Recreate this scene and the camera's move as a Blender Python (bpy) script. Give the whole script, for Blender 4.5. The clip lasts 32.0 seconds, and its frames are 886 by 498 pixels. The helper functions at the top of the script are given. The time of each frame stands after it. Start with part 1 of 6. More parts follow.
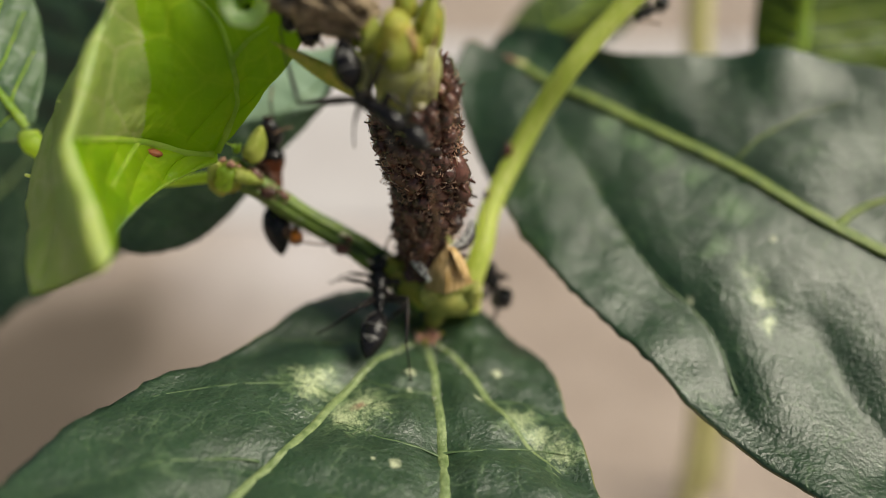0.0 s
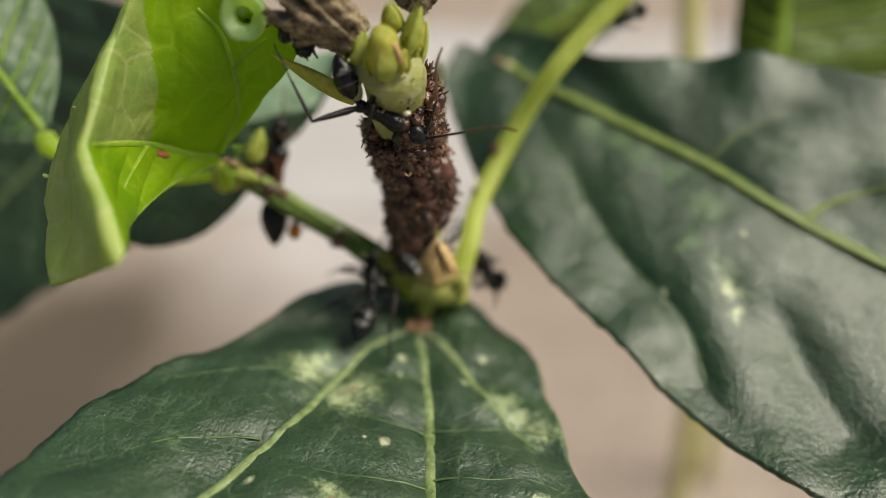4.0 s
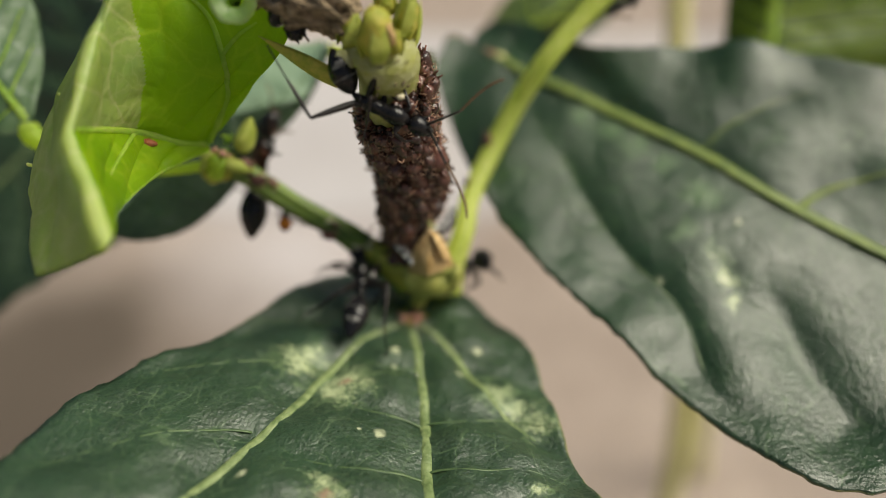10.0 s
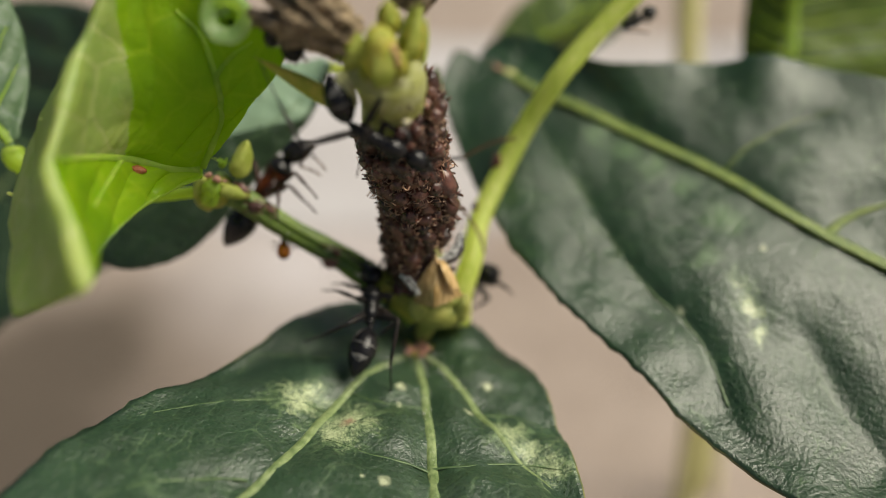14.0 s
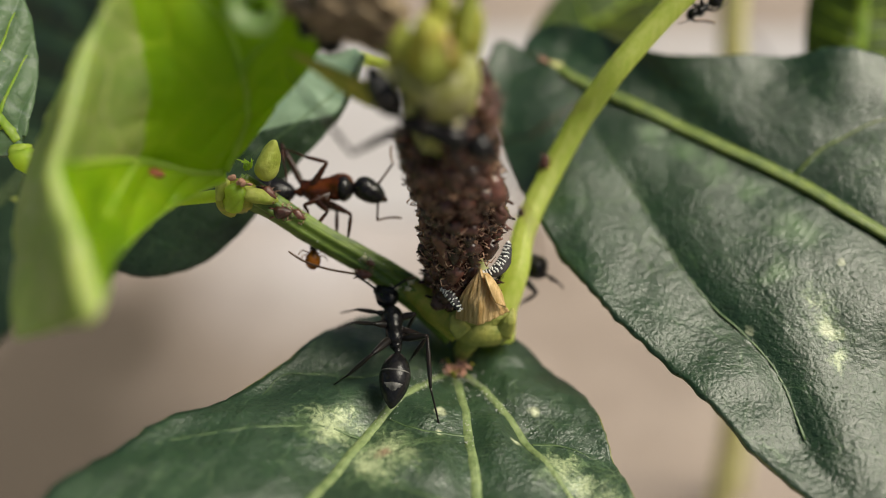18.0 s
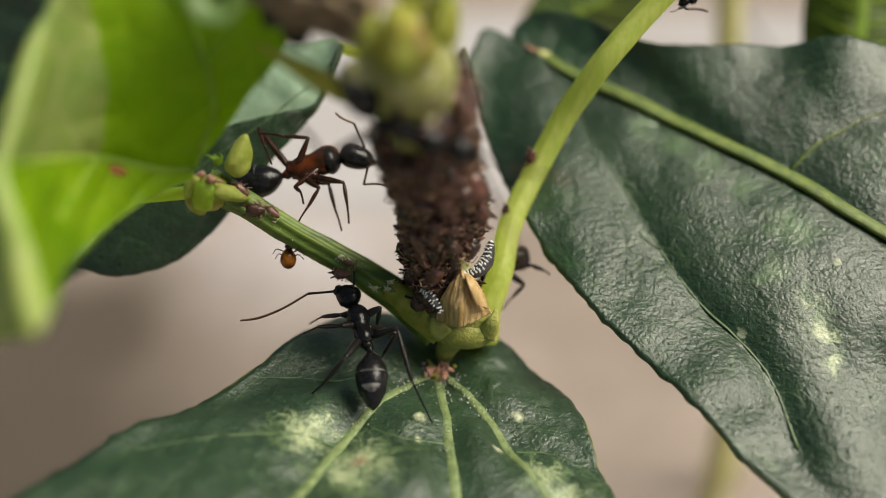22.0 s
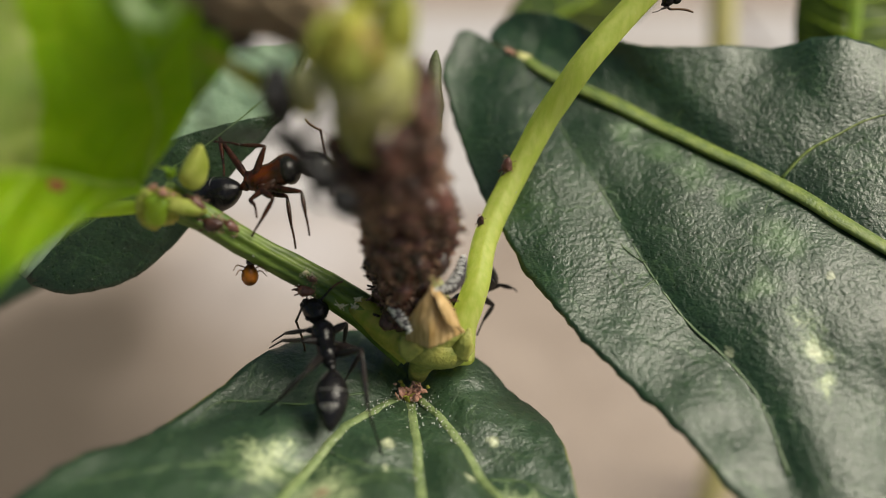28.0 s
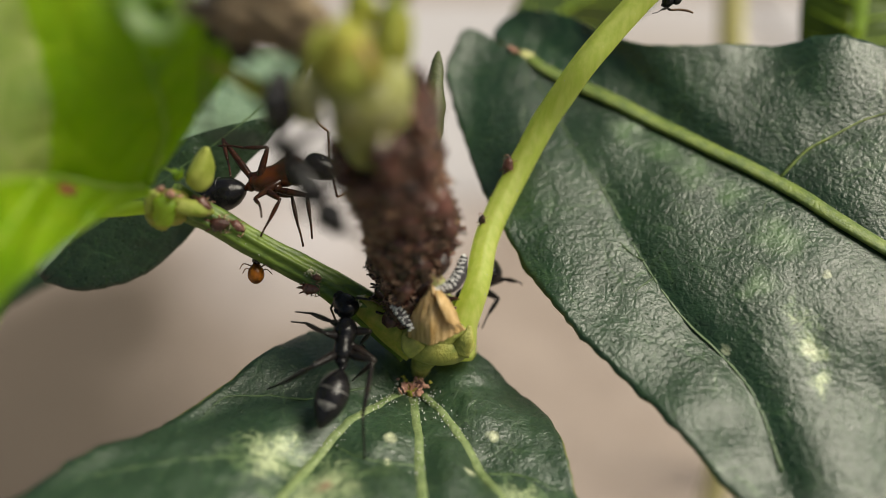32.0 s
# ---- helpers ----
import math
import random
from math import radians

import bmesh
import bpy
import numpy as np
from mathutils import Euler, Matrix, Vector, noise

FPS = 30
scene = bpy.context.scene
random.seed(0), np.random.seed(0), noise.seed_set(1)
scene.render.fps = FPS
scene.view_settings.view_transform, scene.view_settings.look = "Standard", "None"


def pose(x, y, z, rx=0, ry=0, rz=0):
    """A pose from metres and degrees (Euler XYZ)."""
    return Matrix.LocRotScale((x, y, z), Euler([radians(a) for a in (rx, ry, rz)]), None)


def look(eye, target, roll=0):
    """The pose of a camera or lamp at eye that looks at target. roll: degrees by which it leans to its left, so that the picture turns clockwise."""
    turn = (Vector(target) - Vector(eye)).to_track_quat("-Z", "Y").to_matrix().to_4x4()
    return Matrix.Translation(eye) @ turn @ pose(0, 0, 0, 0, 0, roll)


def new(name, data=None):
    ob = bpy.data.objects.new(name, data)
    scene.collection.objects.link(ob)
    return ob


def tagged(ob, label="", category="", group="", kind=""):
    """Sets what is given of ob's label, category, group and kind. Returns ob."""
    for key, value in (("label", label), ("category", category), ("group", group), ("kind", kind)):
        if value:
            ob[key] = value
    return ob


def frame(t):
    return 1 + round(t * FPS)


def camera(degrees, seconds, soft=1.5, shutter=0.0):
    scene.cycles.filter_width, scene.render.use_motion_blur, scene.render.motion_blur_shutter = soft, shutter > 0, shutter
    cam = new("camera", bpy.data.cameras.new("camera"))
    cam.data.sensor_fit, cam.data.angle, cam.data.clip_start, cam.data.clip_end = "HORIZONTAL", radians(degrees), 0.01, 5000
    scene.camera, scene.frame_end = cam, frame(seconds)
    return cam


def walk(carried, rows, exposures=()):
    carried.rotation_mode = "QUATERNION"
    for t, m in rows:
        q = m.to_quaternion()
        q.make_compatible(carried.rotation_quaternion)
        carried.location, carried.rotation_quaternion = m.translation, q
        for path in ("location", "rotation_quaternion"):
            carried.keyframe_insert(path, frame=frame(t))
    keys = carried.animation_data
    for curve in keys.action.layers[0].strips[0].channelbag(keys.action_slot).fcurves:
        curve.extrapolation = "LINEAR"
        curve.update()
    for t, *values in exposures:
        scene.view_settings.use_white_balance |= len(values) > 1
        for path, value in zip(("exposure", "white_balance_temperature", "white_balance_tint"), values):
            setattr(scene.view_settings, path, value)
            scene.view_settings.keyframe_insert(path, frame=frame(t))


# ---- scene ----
# All places below are in millimetres, with the node of the stem at the origin; MM turns them into metres.
MM = 0.001
PATH = [
    (0, (-0.520, -37.307, 29.050), (-0.417, -5.118, 5.305), 0.45),
    (0.5, (-0.434, -37.618, 29.275), (-0.342, -5.428, 5.530), 0.41),
    (1, (-0.384, -37.763, 29.763), (-0.233, -5.738, 5.798), 0.48),
    (1.5, (-0.220, -38.206, 29.991), (-0.096, -6.161, 6.051), 0.41),
    (2, (0.017, -38.559, 30.226), (0.031, -6.516, 6.284), 0.32),
    (2.5, (0.288, -38.865, 30.414), (0.149, -6.823, 6.470), 0.12),
    (3, (0.462, -39.079, 30.758), (0.274, -7.173, 6.634), 0.17),
    (3.5, (0.501, -39.279, 30.987), (0.349, -7.460, 6.749), 0.22),
    (5.5, (0.381, -40.527, 31.423), (0.038, -8.703, 7.193), 0.07),
    (6, (0.244, -40.836, 31.262), (-0.119, -8.898, 7.183), -0.04),
    (6.5, (0.064, -40.996, 31.124), (-0.225, -9.021, 7.092), 0.04),
    (7, (-0.244, -40.998, 30.992), (-0.321, -9.040, 6.936), 0.19),
    (7.5, (-0.252, -41.152, 30.585), (-0.303, -9.039, 6.735), 0.16),
    (8, (-0.256, -40.968, 30.388), (-0.189, -8.857, 6.537), 0.25),
    (8.5, (-0.277, -40.665, 30.225), (-0.015, -8.593, 6.322), 0.39),
    (9, (-0.163, -40.279, 30.149), (0.220, -8.248, 6.193), 0.45),
    (9.5, (-0.054, -39.961, 30.050), (0.412, -7.922, 6.107), 0.53),
    (10, (0.074, -39.591, 29.961), (0.601, -7.576, 5.986), 0.49),
    (10.5, (0.248, -39.298, 29.833), (0.815, -7.226, 5.936), 0.47),
    (11, (0.341, -38.926, 29.820), (1.039, -6.870, 5.904), 0.62),
    (11.5, (0.479, -38.593, 29.806), (1.270, -6.527, 5.908), 0.68),
    (12, (0.685, -38.232, 29.768), (1.435, -6.154, 5.883), 0.67),
    (12.5, (0.638, -37.871, 29.594), (1.301, -5.702, 5.830), 0.53),
    (13, (0.381, -37.417, 29.610), (0.995, -5.273, 5.811), 0.45),
    (13.5, (0.020, -37.048, 29.548), (0.602, -4.874, 5.787), 0.39),
    (14, (-0.161, -36.699, 29.421), (0.213, -4.462, 5.743), 0.17),
    (14.5, (-0.463, -36.269, 29.266), (-0.160, -4.037, 5.580), 0.18),
    (16.5, (-1.300, -34.073, 28.501), (-1.525, -2.052, 4.530), 0.01),
    (17, (-1.523, -33.582, 28.263), (-1.860, -1.614, 4.223), -0.03),
    (17.5, (-1.679, -33.111, 28.130), (-2.089, -1.197, 4.019), -0.09),
    (18, (-1.614, -32.725, 27.987), (-2.113, -0.841, 3.838), -0.19),
    (18.5, (-1.592, -32.395, 27.915), (-2.098, -0.553, 3.711), -0.09),
    (19, (-1.505, -32.173, 27.870), (-2.059, -0.353, 3.639), -0.18),
    (19.5, (-1.460, -32.068, 27.781), (-2.064, -0.260, 3.535), -0.19),
    (20, (-1.448, -31.918, 27.786), (-2.087, -0.186, 3.442), -0.22),
    (20.5, (-1.524, -31.670, 27.680), (-2.053, -0.009, 3.241), -0.15),
    (21, (-1.338, -31.443, 27.661), (-1.867, 0.123, 3.098), -0.18),
    (21.5, (-1.171, -31.232, 27.491), (-1.541, 0.320, 2.909), 0.02),
    (22, (-0.756, -30.943, 27.556), (-1.112, 0.462, 2.785), -0.02),
    (22.5, (-0.520, -30.776, 27.444), (-0.735, 0.599, 2.633), 0.10),
    (23, (-0.300, -30.670, 27.408), (-0.458, 0.694, 2.583), 0.11),
    (23.5, (-0.071, -30.425, 27.398), (-0.179, 0.867, 2.483), 0.18),
    (24, (0.224, -30.131, 27.394), (0.148, 1.094, 2.395), 0.27),
    (24.5, (0.500, -29.745, 27.321), (0.531, 1.397, 2.217), 0.43),
    (25, (0.849, -29.467, 27.197), (0.804, 1.684, 2.106), 0.34),
    (25.5, (0.920, -29.408, 27.113), (0.858, 1.782, 2.070), 0.27),
    (27.5, (0.533, -28.825, 26.873), (0.282, 2.479, 1.973), -0.14),
    (28, (0.671, -28.754, 26.738), (0.346, 2.678, 2.000), -0.27),
    (28.5, (0.858, -28.814, 26.691), (0.467, 2.771, 2.150), -0.32),
    (29, (1.055, -28.914, 26.767), (0.496, 2.772, 2.360), -0.51),
    (29.5, (1.166, -29.171, 26.903), (0.437, 2.642, 2.667), -0.78),
    (30, (1.226, -29.288, 27.169), (0.350, 2.521, 2.933), -1.03),
    (30.5, (1.349, -29.199, 27.483), (0.290, 2.376, 2.950), -1.16),
    (31, (1.347, -29.019, 27.775), (0.264, 2.247, 2.849), -1.15),
    (31.5, (1.323, -28.940, 27.745), (0.267, 2.170, 2.626), -1.06),
    (32, (1.297, -28.914, 27.752), (0.267, 2.028, 2.424), -1.07),
]
cam = camera(60, 32.0, soft=0.6)
cam.data.dof.use_dof = True
cam.data.dof.focus_distance = 39.5 * MM
cam.data.dof.aperture_fstop = 13.5
cam.data.dof.aperture_blades = 0
walk(cam, [(t, look(Vector(e) * MM, Vector(g) * MM, roll)) for t, e, g, roll in PATH],
     exposures=[(0, 0.0, 7180, 6), (32, 0.0, 7180, 6)])

# ---- light: an overcast day ----
world = bpy.data.worlds.new("world")
scene.world = world
world.use_nodes = True
wn = world.node_tree.nodes
sky = wn.new("ShaderNodeTexSky")
sky.sky_type, sky.sun_disc = "NISHITA", False
sky.sun_elevation, sky.sun_rotation = radians(53), radians(95)
sky.dust_density, sky.air_density, sky.ozone_density = 2.5, 1.0, 1.0
wn["Background"].inputs[1].default_value = 0.06
world.node_tree.links.new(sky.outputs[0], wn["Background"].inputs[0])
sun = new("sun", bpy.data.lights.new("sun", "SUN"))
sun.data.energy, sun.data.angle, sun.data.color = 4.3, radians(36), (1.0, 0.965, 0.90)
sun.matrix_world = look((0.60, -0.05, 0.80), (0, 0, 0))


# ---- materials ----
PLANT = (-1, 3, -119)  # foot of the plant


class Mat:
    """A small builder of node materials whose pattern coordinates are in millimetres."""

    def __init__(self, name, colour, rough=0.5, spec=0.5, metal=0.0):
        self.m = bpy.data.materials.new(name)
        self.m.use_nodes = True
        self.t = self.m.node_tree
        self.bsdf = self.t.nodes["Principled BSDF"]
        self.out = self.t.nodes["Material Output"]
        self.bsdf.inputs["Roughness"].default_value = rough
        self.bsdf.inputs["Specular IOR Level"].default_value = spec
        self.bsdf.inputs["Metallic"].default_value = metal
        self.bsdf.inputs["Base Color"].default_value = (*colour, 1)
        coord = self.t.nodes.new("ShaderNodeTexCoord")
        mp = self.node("ShaderNodeMapping")
        mp.inputs["Scale"].default_value = (1000, 1000, 1000)
        self.link(coord.outputs["Object"], mp.inputs[0])
        self.co = mp.outputs[0]
        self.colour, self.height = None, None

    def node(self, kind):
        return self.t.nodes.new(kind)

    def link(self, a, b):
        self.t.links.new(a, b)

    def noise(self, scale, detail=4, rough=0.6, vec=None, stretch=None):
        n = self.node("ShaderNodeTexNoise")
        n.inputs["Scale"].default_value, n.inputs["Detail"].default_value = scale, detail
        n.inputs["Roughness"].default_value = rough
        src = vec or self.co
        if stretch:
            mp = self.node("ShaderNodeMapping")
            mp.inputs["Scale"].default_value = stretch
            self.link(src, mp.inputs[0])
            src = mp.outputs[0]
        self.link(src, n.inputs["Vector"])
        return n.outputs["Fac"]

    def cells(self, scale, feature="DISTANCE_TO_EDGE"):
        n = self.node("ShaderNodeTexVoronoi")
        n.feature = feature
        n.inputs["Scale"].default_value = scale
        warp = self.node("ShaderNodeVectorMath")
        warp.operation = "MULTIPLY_ADD"
        w = self.node("ShaderNodeTexNoise")
        w.inputs["Scale"].default_value = scale * 1.4
        self.link(self.co, w.inputs["Vector"])
        self.link(w.outputs["Color"], warp.inputs[0])
        warp.inputs[1].default_value = (0.5 / scale,) * 3
        self.link(self.co, warp.inputs[2])
        self.link(warp.outputs[0], n.inputs["Vector"])
        return n.outputs["Distance"]

    def ramp(self, fac, a, b, lo=0.0, hi=1.0):
        n = self.node("ShaderNodeMapRange")
        n.clamp = True
        for k, v in zip((1, 2, 3, 4), (a, b, lo, hi)):
            n.inputs[k].default_value = v
        self.link(fac, n.inputs[0])
        return n.outputs[0]

    def maths(self, op, a, b):
        n = self.node("ShaderNodeMath")
        n.operation = op
        for k, v in enumerate((a, b)):
            if isinstance(v, (int, float)):
                n.inputs[k].default_value = v
            else:
                self.link(v, n.inputs[k])
        return n.outputs[0]

    def mix(self, fac, b):
        """Lays the colour b over what is there by fac."""
        n = self.node("ShaderNodeMix")
        n.data_type = "RGBA"
        self.link(fac, n.inputs[0])
        if self.colour is None:
            n.inputs[6].default_value = self.bsdf.inputs["Base Color"].default_value
        else:
            self.link(self.colour, n.inputs[6])
        n.inputs[7].default_value = (*b, 1)
        self.colour = n.outputs[2]
        self.link(self.colour, self.bsdf.inputs["Base Color"])
        return self

    def spots(self, places, warp=1.2, scale=1.3, origin=PLANT, core=0.25):
        """How far inside one of the round places (x, y, z, radius) a point lies, with a ragged edge."""
        n = self.node("ShaderNodeTexNoise")
        n.inputs["Scale"].default_value, n.inputs["Detail"].default_value = scale, 6
        self.link(self.co, n.inputs["Vector"])
        mv = self.node("ShaderNodeVectorMath")
        mv.operation = "MULTIPLY_ADD"
        self.link(n.outputs["Color"], mv.inputs[0])
        mv.inputs[1].default_value = (2 * warp,) * 3
        self.link(self.co, mv.inputs[2])
        total = None
        for x, y, z, r in places:
            d = self.node("ShaderNodeVectorMath")
            d.operation = "DISTANCE"
            self.link(mv.outputs[0], d.inputs[0])
            d.inputs[1].default_value = (x - origin[0] + warp, y - origin[1] + warp, z - origin[2] + warp)
            f = self.ramp(d.outputs["Value"], r, r * core)
            total = f if total is None else self.maths("MAXIMUM", total, f)
        return total

    def stars(self, places, arms=3.0, origin=PLANT):
        """Ragged streaks that run out from the places (x, y, z, radius)."""
        bend = self.node("ShaderNodeTexNoise")
        bend.inputs["Scale"].default_value, bend.inputs["Detail"].default_value = 0.9, 5
        self.link(self.co, bend.inputs["Vector"])
        bent = self.node("ShaderNodeVectorMath")
        bent.operation = "MULTIPLY_ADD"
        self.link(bend.outputs["Color"], bent.inputs[0])
        bent.inputs[1].default_value = (2.6, 2.6, 2.6)
        self.link(self.co, bent.inputs[2])
        total = None
        for x, y, z, r in places:
            off = self.node("ShaderNodeVectorMath")
            off.operation = "SUBTRACT"
            self.link(bent.outputs[0], off.inputs[0])
            off.inputs[1].default_value = (x - origin[0] + 1.3, y - origin[1] + 1.3, z - origin[2] + 1.3)
            way = self.node("ShaderNodeVectorMath")
            way.operation = "NORMALIZE"
            self.link(off.outputs[0], way.inputs[0])
            far = self.node("ShaderNodeVectorMath")
            far.operation = "LENGTH"
            self.link(off.outputs[0], far.inputs[0])
            edge = self.ramp(self.noise(arms, 4, 0.7, way.outputs[0]), 0.34, 0.68, 0.25 * r, 1.7 * r)
            f = self.ramp(self.maths("DIVIDE", far.outputs["Value"], edge), 1.0, 0.35)
            total = f if total is None else self.maths("MAXIMUM", total, f)
        return self.maths("MULTIPLY", total, self.ramp(self.noise(2.6, 6, 0.8), 0.36, 0.56, 0.15, 1.0))

    def bump(self, height, strength, distance):
        n = self.node("ShaderNodeBump")
        n.inputs["Strength"].default_value, n.inputs["Distance"].default_value = strength, distance * MM
        self.link(height, n.inputs["Height"])
        if self.height is not None:
            self.link(self.height, n.inputs["Normal"])
        self.height = n.outputs[0]
        self.link(self.height, self.bsdf.inputs["Normal"])
        return self

    def rough(self, fac, lo, hi):
        self.link(self.ramp(fac, 0.3, 0.7, lo, hi), self.bsdf.inputs["Roughness"])
        return self

    def thin(self, colour, share):
        """Lets light through as a thin leaf does."""
        tr = self.node("ShaderNodeBsdfTranslucent")
        if self.colour is not None and colour is None:
            self.link(self.colour, tr.inputs[0])
        else:
            tr.inputs[0].default_value = (*colour, 1)
        mx = self.node("ShaderNodeMixShader")
        mx.inputs[0].default_value = share
        self.link(self.bsdf.outputs[0], mx.inputs[1])
        self.link(tr.outputs[0], mx.inputs[2])
        self.link(mx.outputs[0], self.out.inputs[0])
        return self


def mature_leaf(name, base, pale, places=(), spots2=(), streaks=(), wear=0.7, gloss=(0.22, 0.38), spec=0.7, scars=(), dots=0.8):
    a = Mat(name, base, 0.4, spec)
    a.mix(a.ramp(a.noise(0.3, 5), 0.38, 0.68), tuple(c * 1.5 for c in base))
    a.mix(a.ramp(a.noise(1.6, 6, 0.7), 0.5, 0.72, 0, 0.6), tuple(c * 0.55 for c in base))
    a.mix(a.ramp(a.noise(5.5, 3, 0.8), 0.5, 0.66, 0, 0.55), tuple(c * 1.9 for c in base))
    net = a.ramp(a.noise(0.5, 3), 0.42, 0.62)
    a.mix(a.maths("MULTIPLY", net, a.ramp(a.cells(0.36), 0.022, 0.0, 0, 0.45)), pale)
    a.mix(a.maths("MULTIPLY", net, a.ramp(a.cells(0.95), 0.04, 0.0, 0, 0.26)), pale)
    a.mix(a.ramp(a.cells(2.6), 0.06, 0.0, 0, 0.14), pale)
    if streaks:
        a.mix(a.maths("MULTIPLY", a.spots(streaks, 1.5, 0.8, core=0.1), 0.7), tuple(c * 1.1 for c in pale))
    if places:
        a.mix(a.maths("MULTIPLY", a.stars([(x, y, z, r * 0.9) for x, y, z, r in places], 2.2), 0.7), (0.22, 0.33, 0.14))
        a.mix(a.maths("MULTIPLY", a.stars([(x, y, z, r * 0.54) for x, y, z, r in places], 3.0), 0.85), (0.60, 0.67, 0.38))
    if spots2:
        a.mix(a.spots(spots2, 0.3, 2.4), (0.62, 0.66, 0.42))
    if scars:
        a.mix(a.maths("MULTIPLY", a.spots(scars, 0.35, 2.2), 0.8), (0.38, 0.21, 0.14))
    a.mix(a.ramp(a.noise(7.0, 2), 0.73, 0.77, 0, wear), (0.5, 0.56, 0.45))
    pits = a.maths("MULTIPLY", a.ramp(a.cells(2.8, "F1"), 0.24, 0.12), a.ramp(a.noise(0.9, 3), 0.42, 0.54, 0, dots))
    a.mix(a.maths("MULTIPLY", pits, 0.8), tuple(c * 0.25 for c in base))
    a.mix(a.ramp(a.noise(10.0, 2), 0.36, 0.30, 0, 0.7), tuple(c * 0.25 for c in base))
    a.rough(a.noise(0.9, 5, 0.6), *gloss)
    a.link(a.ramp(pits, 0.1, 0.8, spec, spec * 0.1), a.bsdf.inputs["Specular IOR Level"])
    a.bump(a.ramp(a.cells(0.36), 0.0, 0.10), 0.22, 0.05)
    a.bump(a.cells(2.6), 0.55, 0.075)
    a.bump(a.maths("SUBTRACT", 1.0, pits), 0.25, 0.04)
    a.bump(a.noise(3.2, 4, 0.6, stretch=(0.8, 1, 1.2)), 0.65, 0.11)
    a.bump(a.noise(8.0, 3, 0.6), 0.6, 0.045)
    a.bump(a.noise(0.55, 3, 0.5), 0.14, 0.45)
    a.thin((0.10, 0.22, 0.03), 0.12)
    return a.m


def young_leaf(name, base, share):
    a = Mat(name, base, 0.42, 0.4)
    a.mix(a.ramp(a.noise(0.22, 4), 0.35, 0.7), (base[0] * 0.55, base[1] * 0.72, base[2] * 0.7))
    a.mix(a.ramp(a.noise(1.3, 6, 0.7), 0.5, 0.75, 0, 0.5), (base[0] * 0.7, base[1] * 0.8, base[2]))
    a.mix(a.ramp(a.cells(0.33), 0.05, 0.0, 0, 0.5), (base[0] * 1.6, base[1] * 1.25, base[2] * 2.2))
    a.mix(a.ramp(a.cells(1.2), 0.06, 0.0, 0, 0.3), (base[0] * 1.6, base[1] * 1.25, base[2] * 2))
    a.mix(a.ramp(a.noise(4.0, 3), 0.71, 0.75, 0, 0.7), (0.7, 0.66, 0.2))
    a.rough(a.noise(1.2, 4), 0.32, 0.55)
    a.bump(a.cells(0.33), 0.5, 0.3)
    a.bump(a.cells(1.2), 0.5, 0.12)
    a.bump(a.noise(3.0, 4), 0.4, 0.1)
    a.thin((min(1, base[0] * 1.7), min(1, base[1] * 1.5), base[2] * 0.6), share)
    return a.m


def skin(name, base, other, scale=1.5, rough=0.45, bump=0.15, stretch=None, share=0.0):
    a = Mat(name, base, rough)
    a.mix(a.ramp(a.noise(scale, 5, stretch=stretch), 0.38, 0.66), other)
    a.mix(a.ramp(a.noise(scale * 6, 3), 0.68, 0.75, 0, 0.5), tuple(min(1, c * 1.8 + 0.05) for c in base))
    a.bump(a.noise(scale * 3, 5, stretch=stretch), 0.5, bump)
    if share:
        a.thin(None, share)
    return a.m


def vary(a, amount=0.5):
    """Darkens or lightens whole pieces by their own random number."""
    info = a.node("ShaderNodeObjectInfo")
    h = a.node("ShaderNodeHueSaturation")
    a.link(a.ramp(info.outputs["Random"], 0, 1, 1 - amount, 1 + amount), h.inputs["Value"])
    if a.colour is None:
        h.inputs["Color"].default_value = a.bsdf.inputs["Base Color"].default_value
    else:
        a.link(a.colour, h.inputs["Color"])
    a.colour = h.outputs[0]
    a.link(a.colour, a.bsdf.inputs["Base Color"])
    return a


FRONT_PATCHES = [(*(-7.74, -7.63, -1.92), 2.3), (*(-6.35, -7.66, -2.13), 1.9), (*(-4.97, -8.96, -2.17), 2.8), (*(-5.44, -10.06, -1.95), 1.8), (*(3.89, -8.51, -3.6), 1.8), (*(4.89, -9.73, -3.58), 1.8), (*(5.85, -10.9, -3.57), 1.8), (*(-4.93, -17.4, -1.03), 1.6), (*(5.3, -16.2, -2.77), 1.0)]
FRONT_DOTS = [(*(-2.22, -5.85, -3.02), 0.40), (*(2.82, -5.02, -3.9), 0.36), (*(1.69, -7.49, -3.4), 0.36), (*(-2.15, -7.2, -2.84), 0.29),
              (*(-2.77, -13.25, -1.93), 0.40), (*(-9.12, -16.48, -0.51), 0.43), (*(-3.83, -13.06, -1.79), 0.25), (*(6.32, -3.13, -4.7), 0.22)]
RIGHT_PATCHES = [(*(18.14, -2.82, 0.53), 1.3), (*(17.93, -1.4, 1.08), 0.9), (*(18.31, -4.56, -0.15), 0.9)]
RIGHT_STREAKS = [(*(10.81, 10.05, 4.98), 1.3), (*(12.57, 8.51, 4.53), 1.5), (*(14.26, 7.03, 4.1), 1.5), (*(15.85, 5.44, 3.62), 1.2), (*(17.71, 2.7, 2.71), 1.6), (*(16.3, 0.24, 1.58), 1.0)]
RIGHT_DOTS = [(*(18.09, -3.01, 0.45), 0.48), (*(19.59, 0.56, 2.03), 0.30), (*(14.31, -2.62, 0.24), 0.30), (*(18.69, -0.55, 1.5), 0.18)]
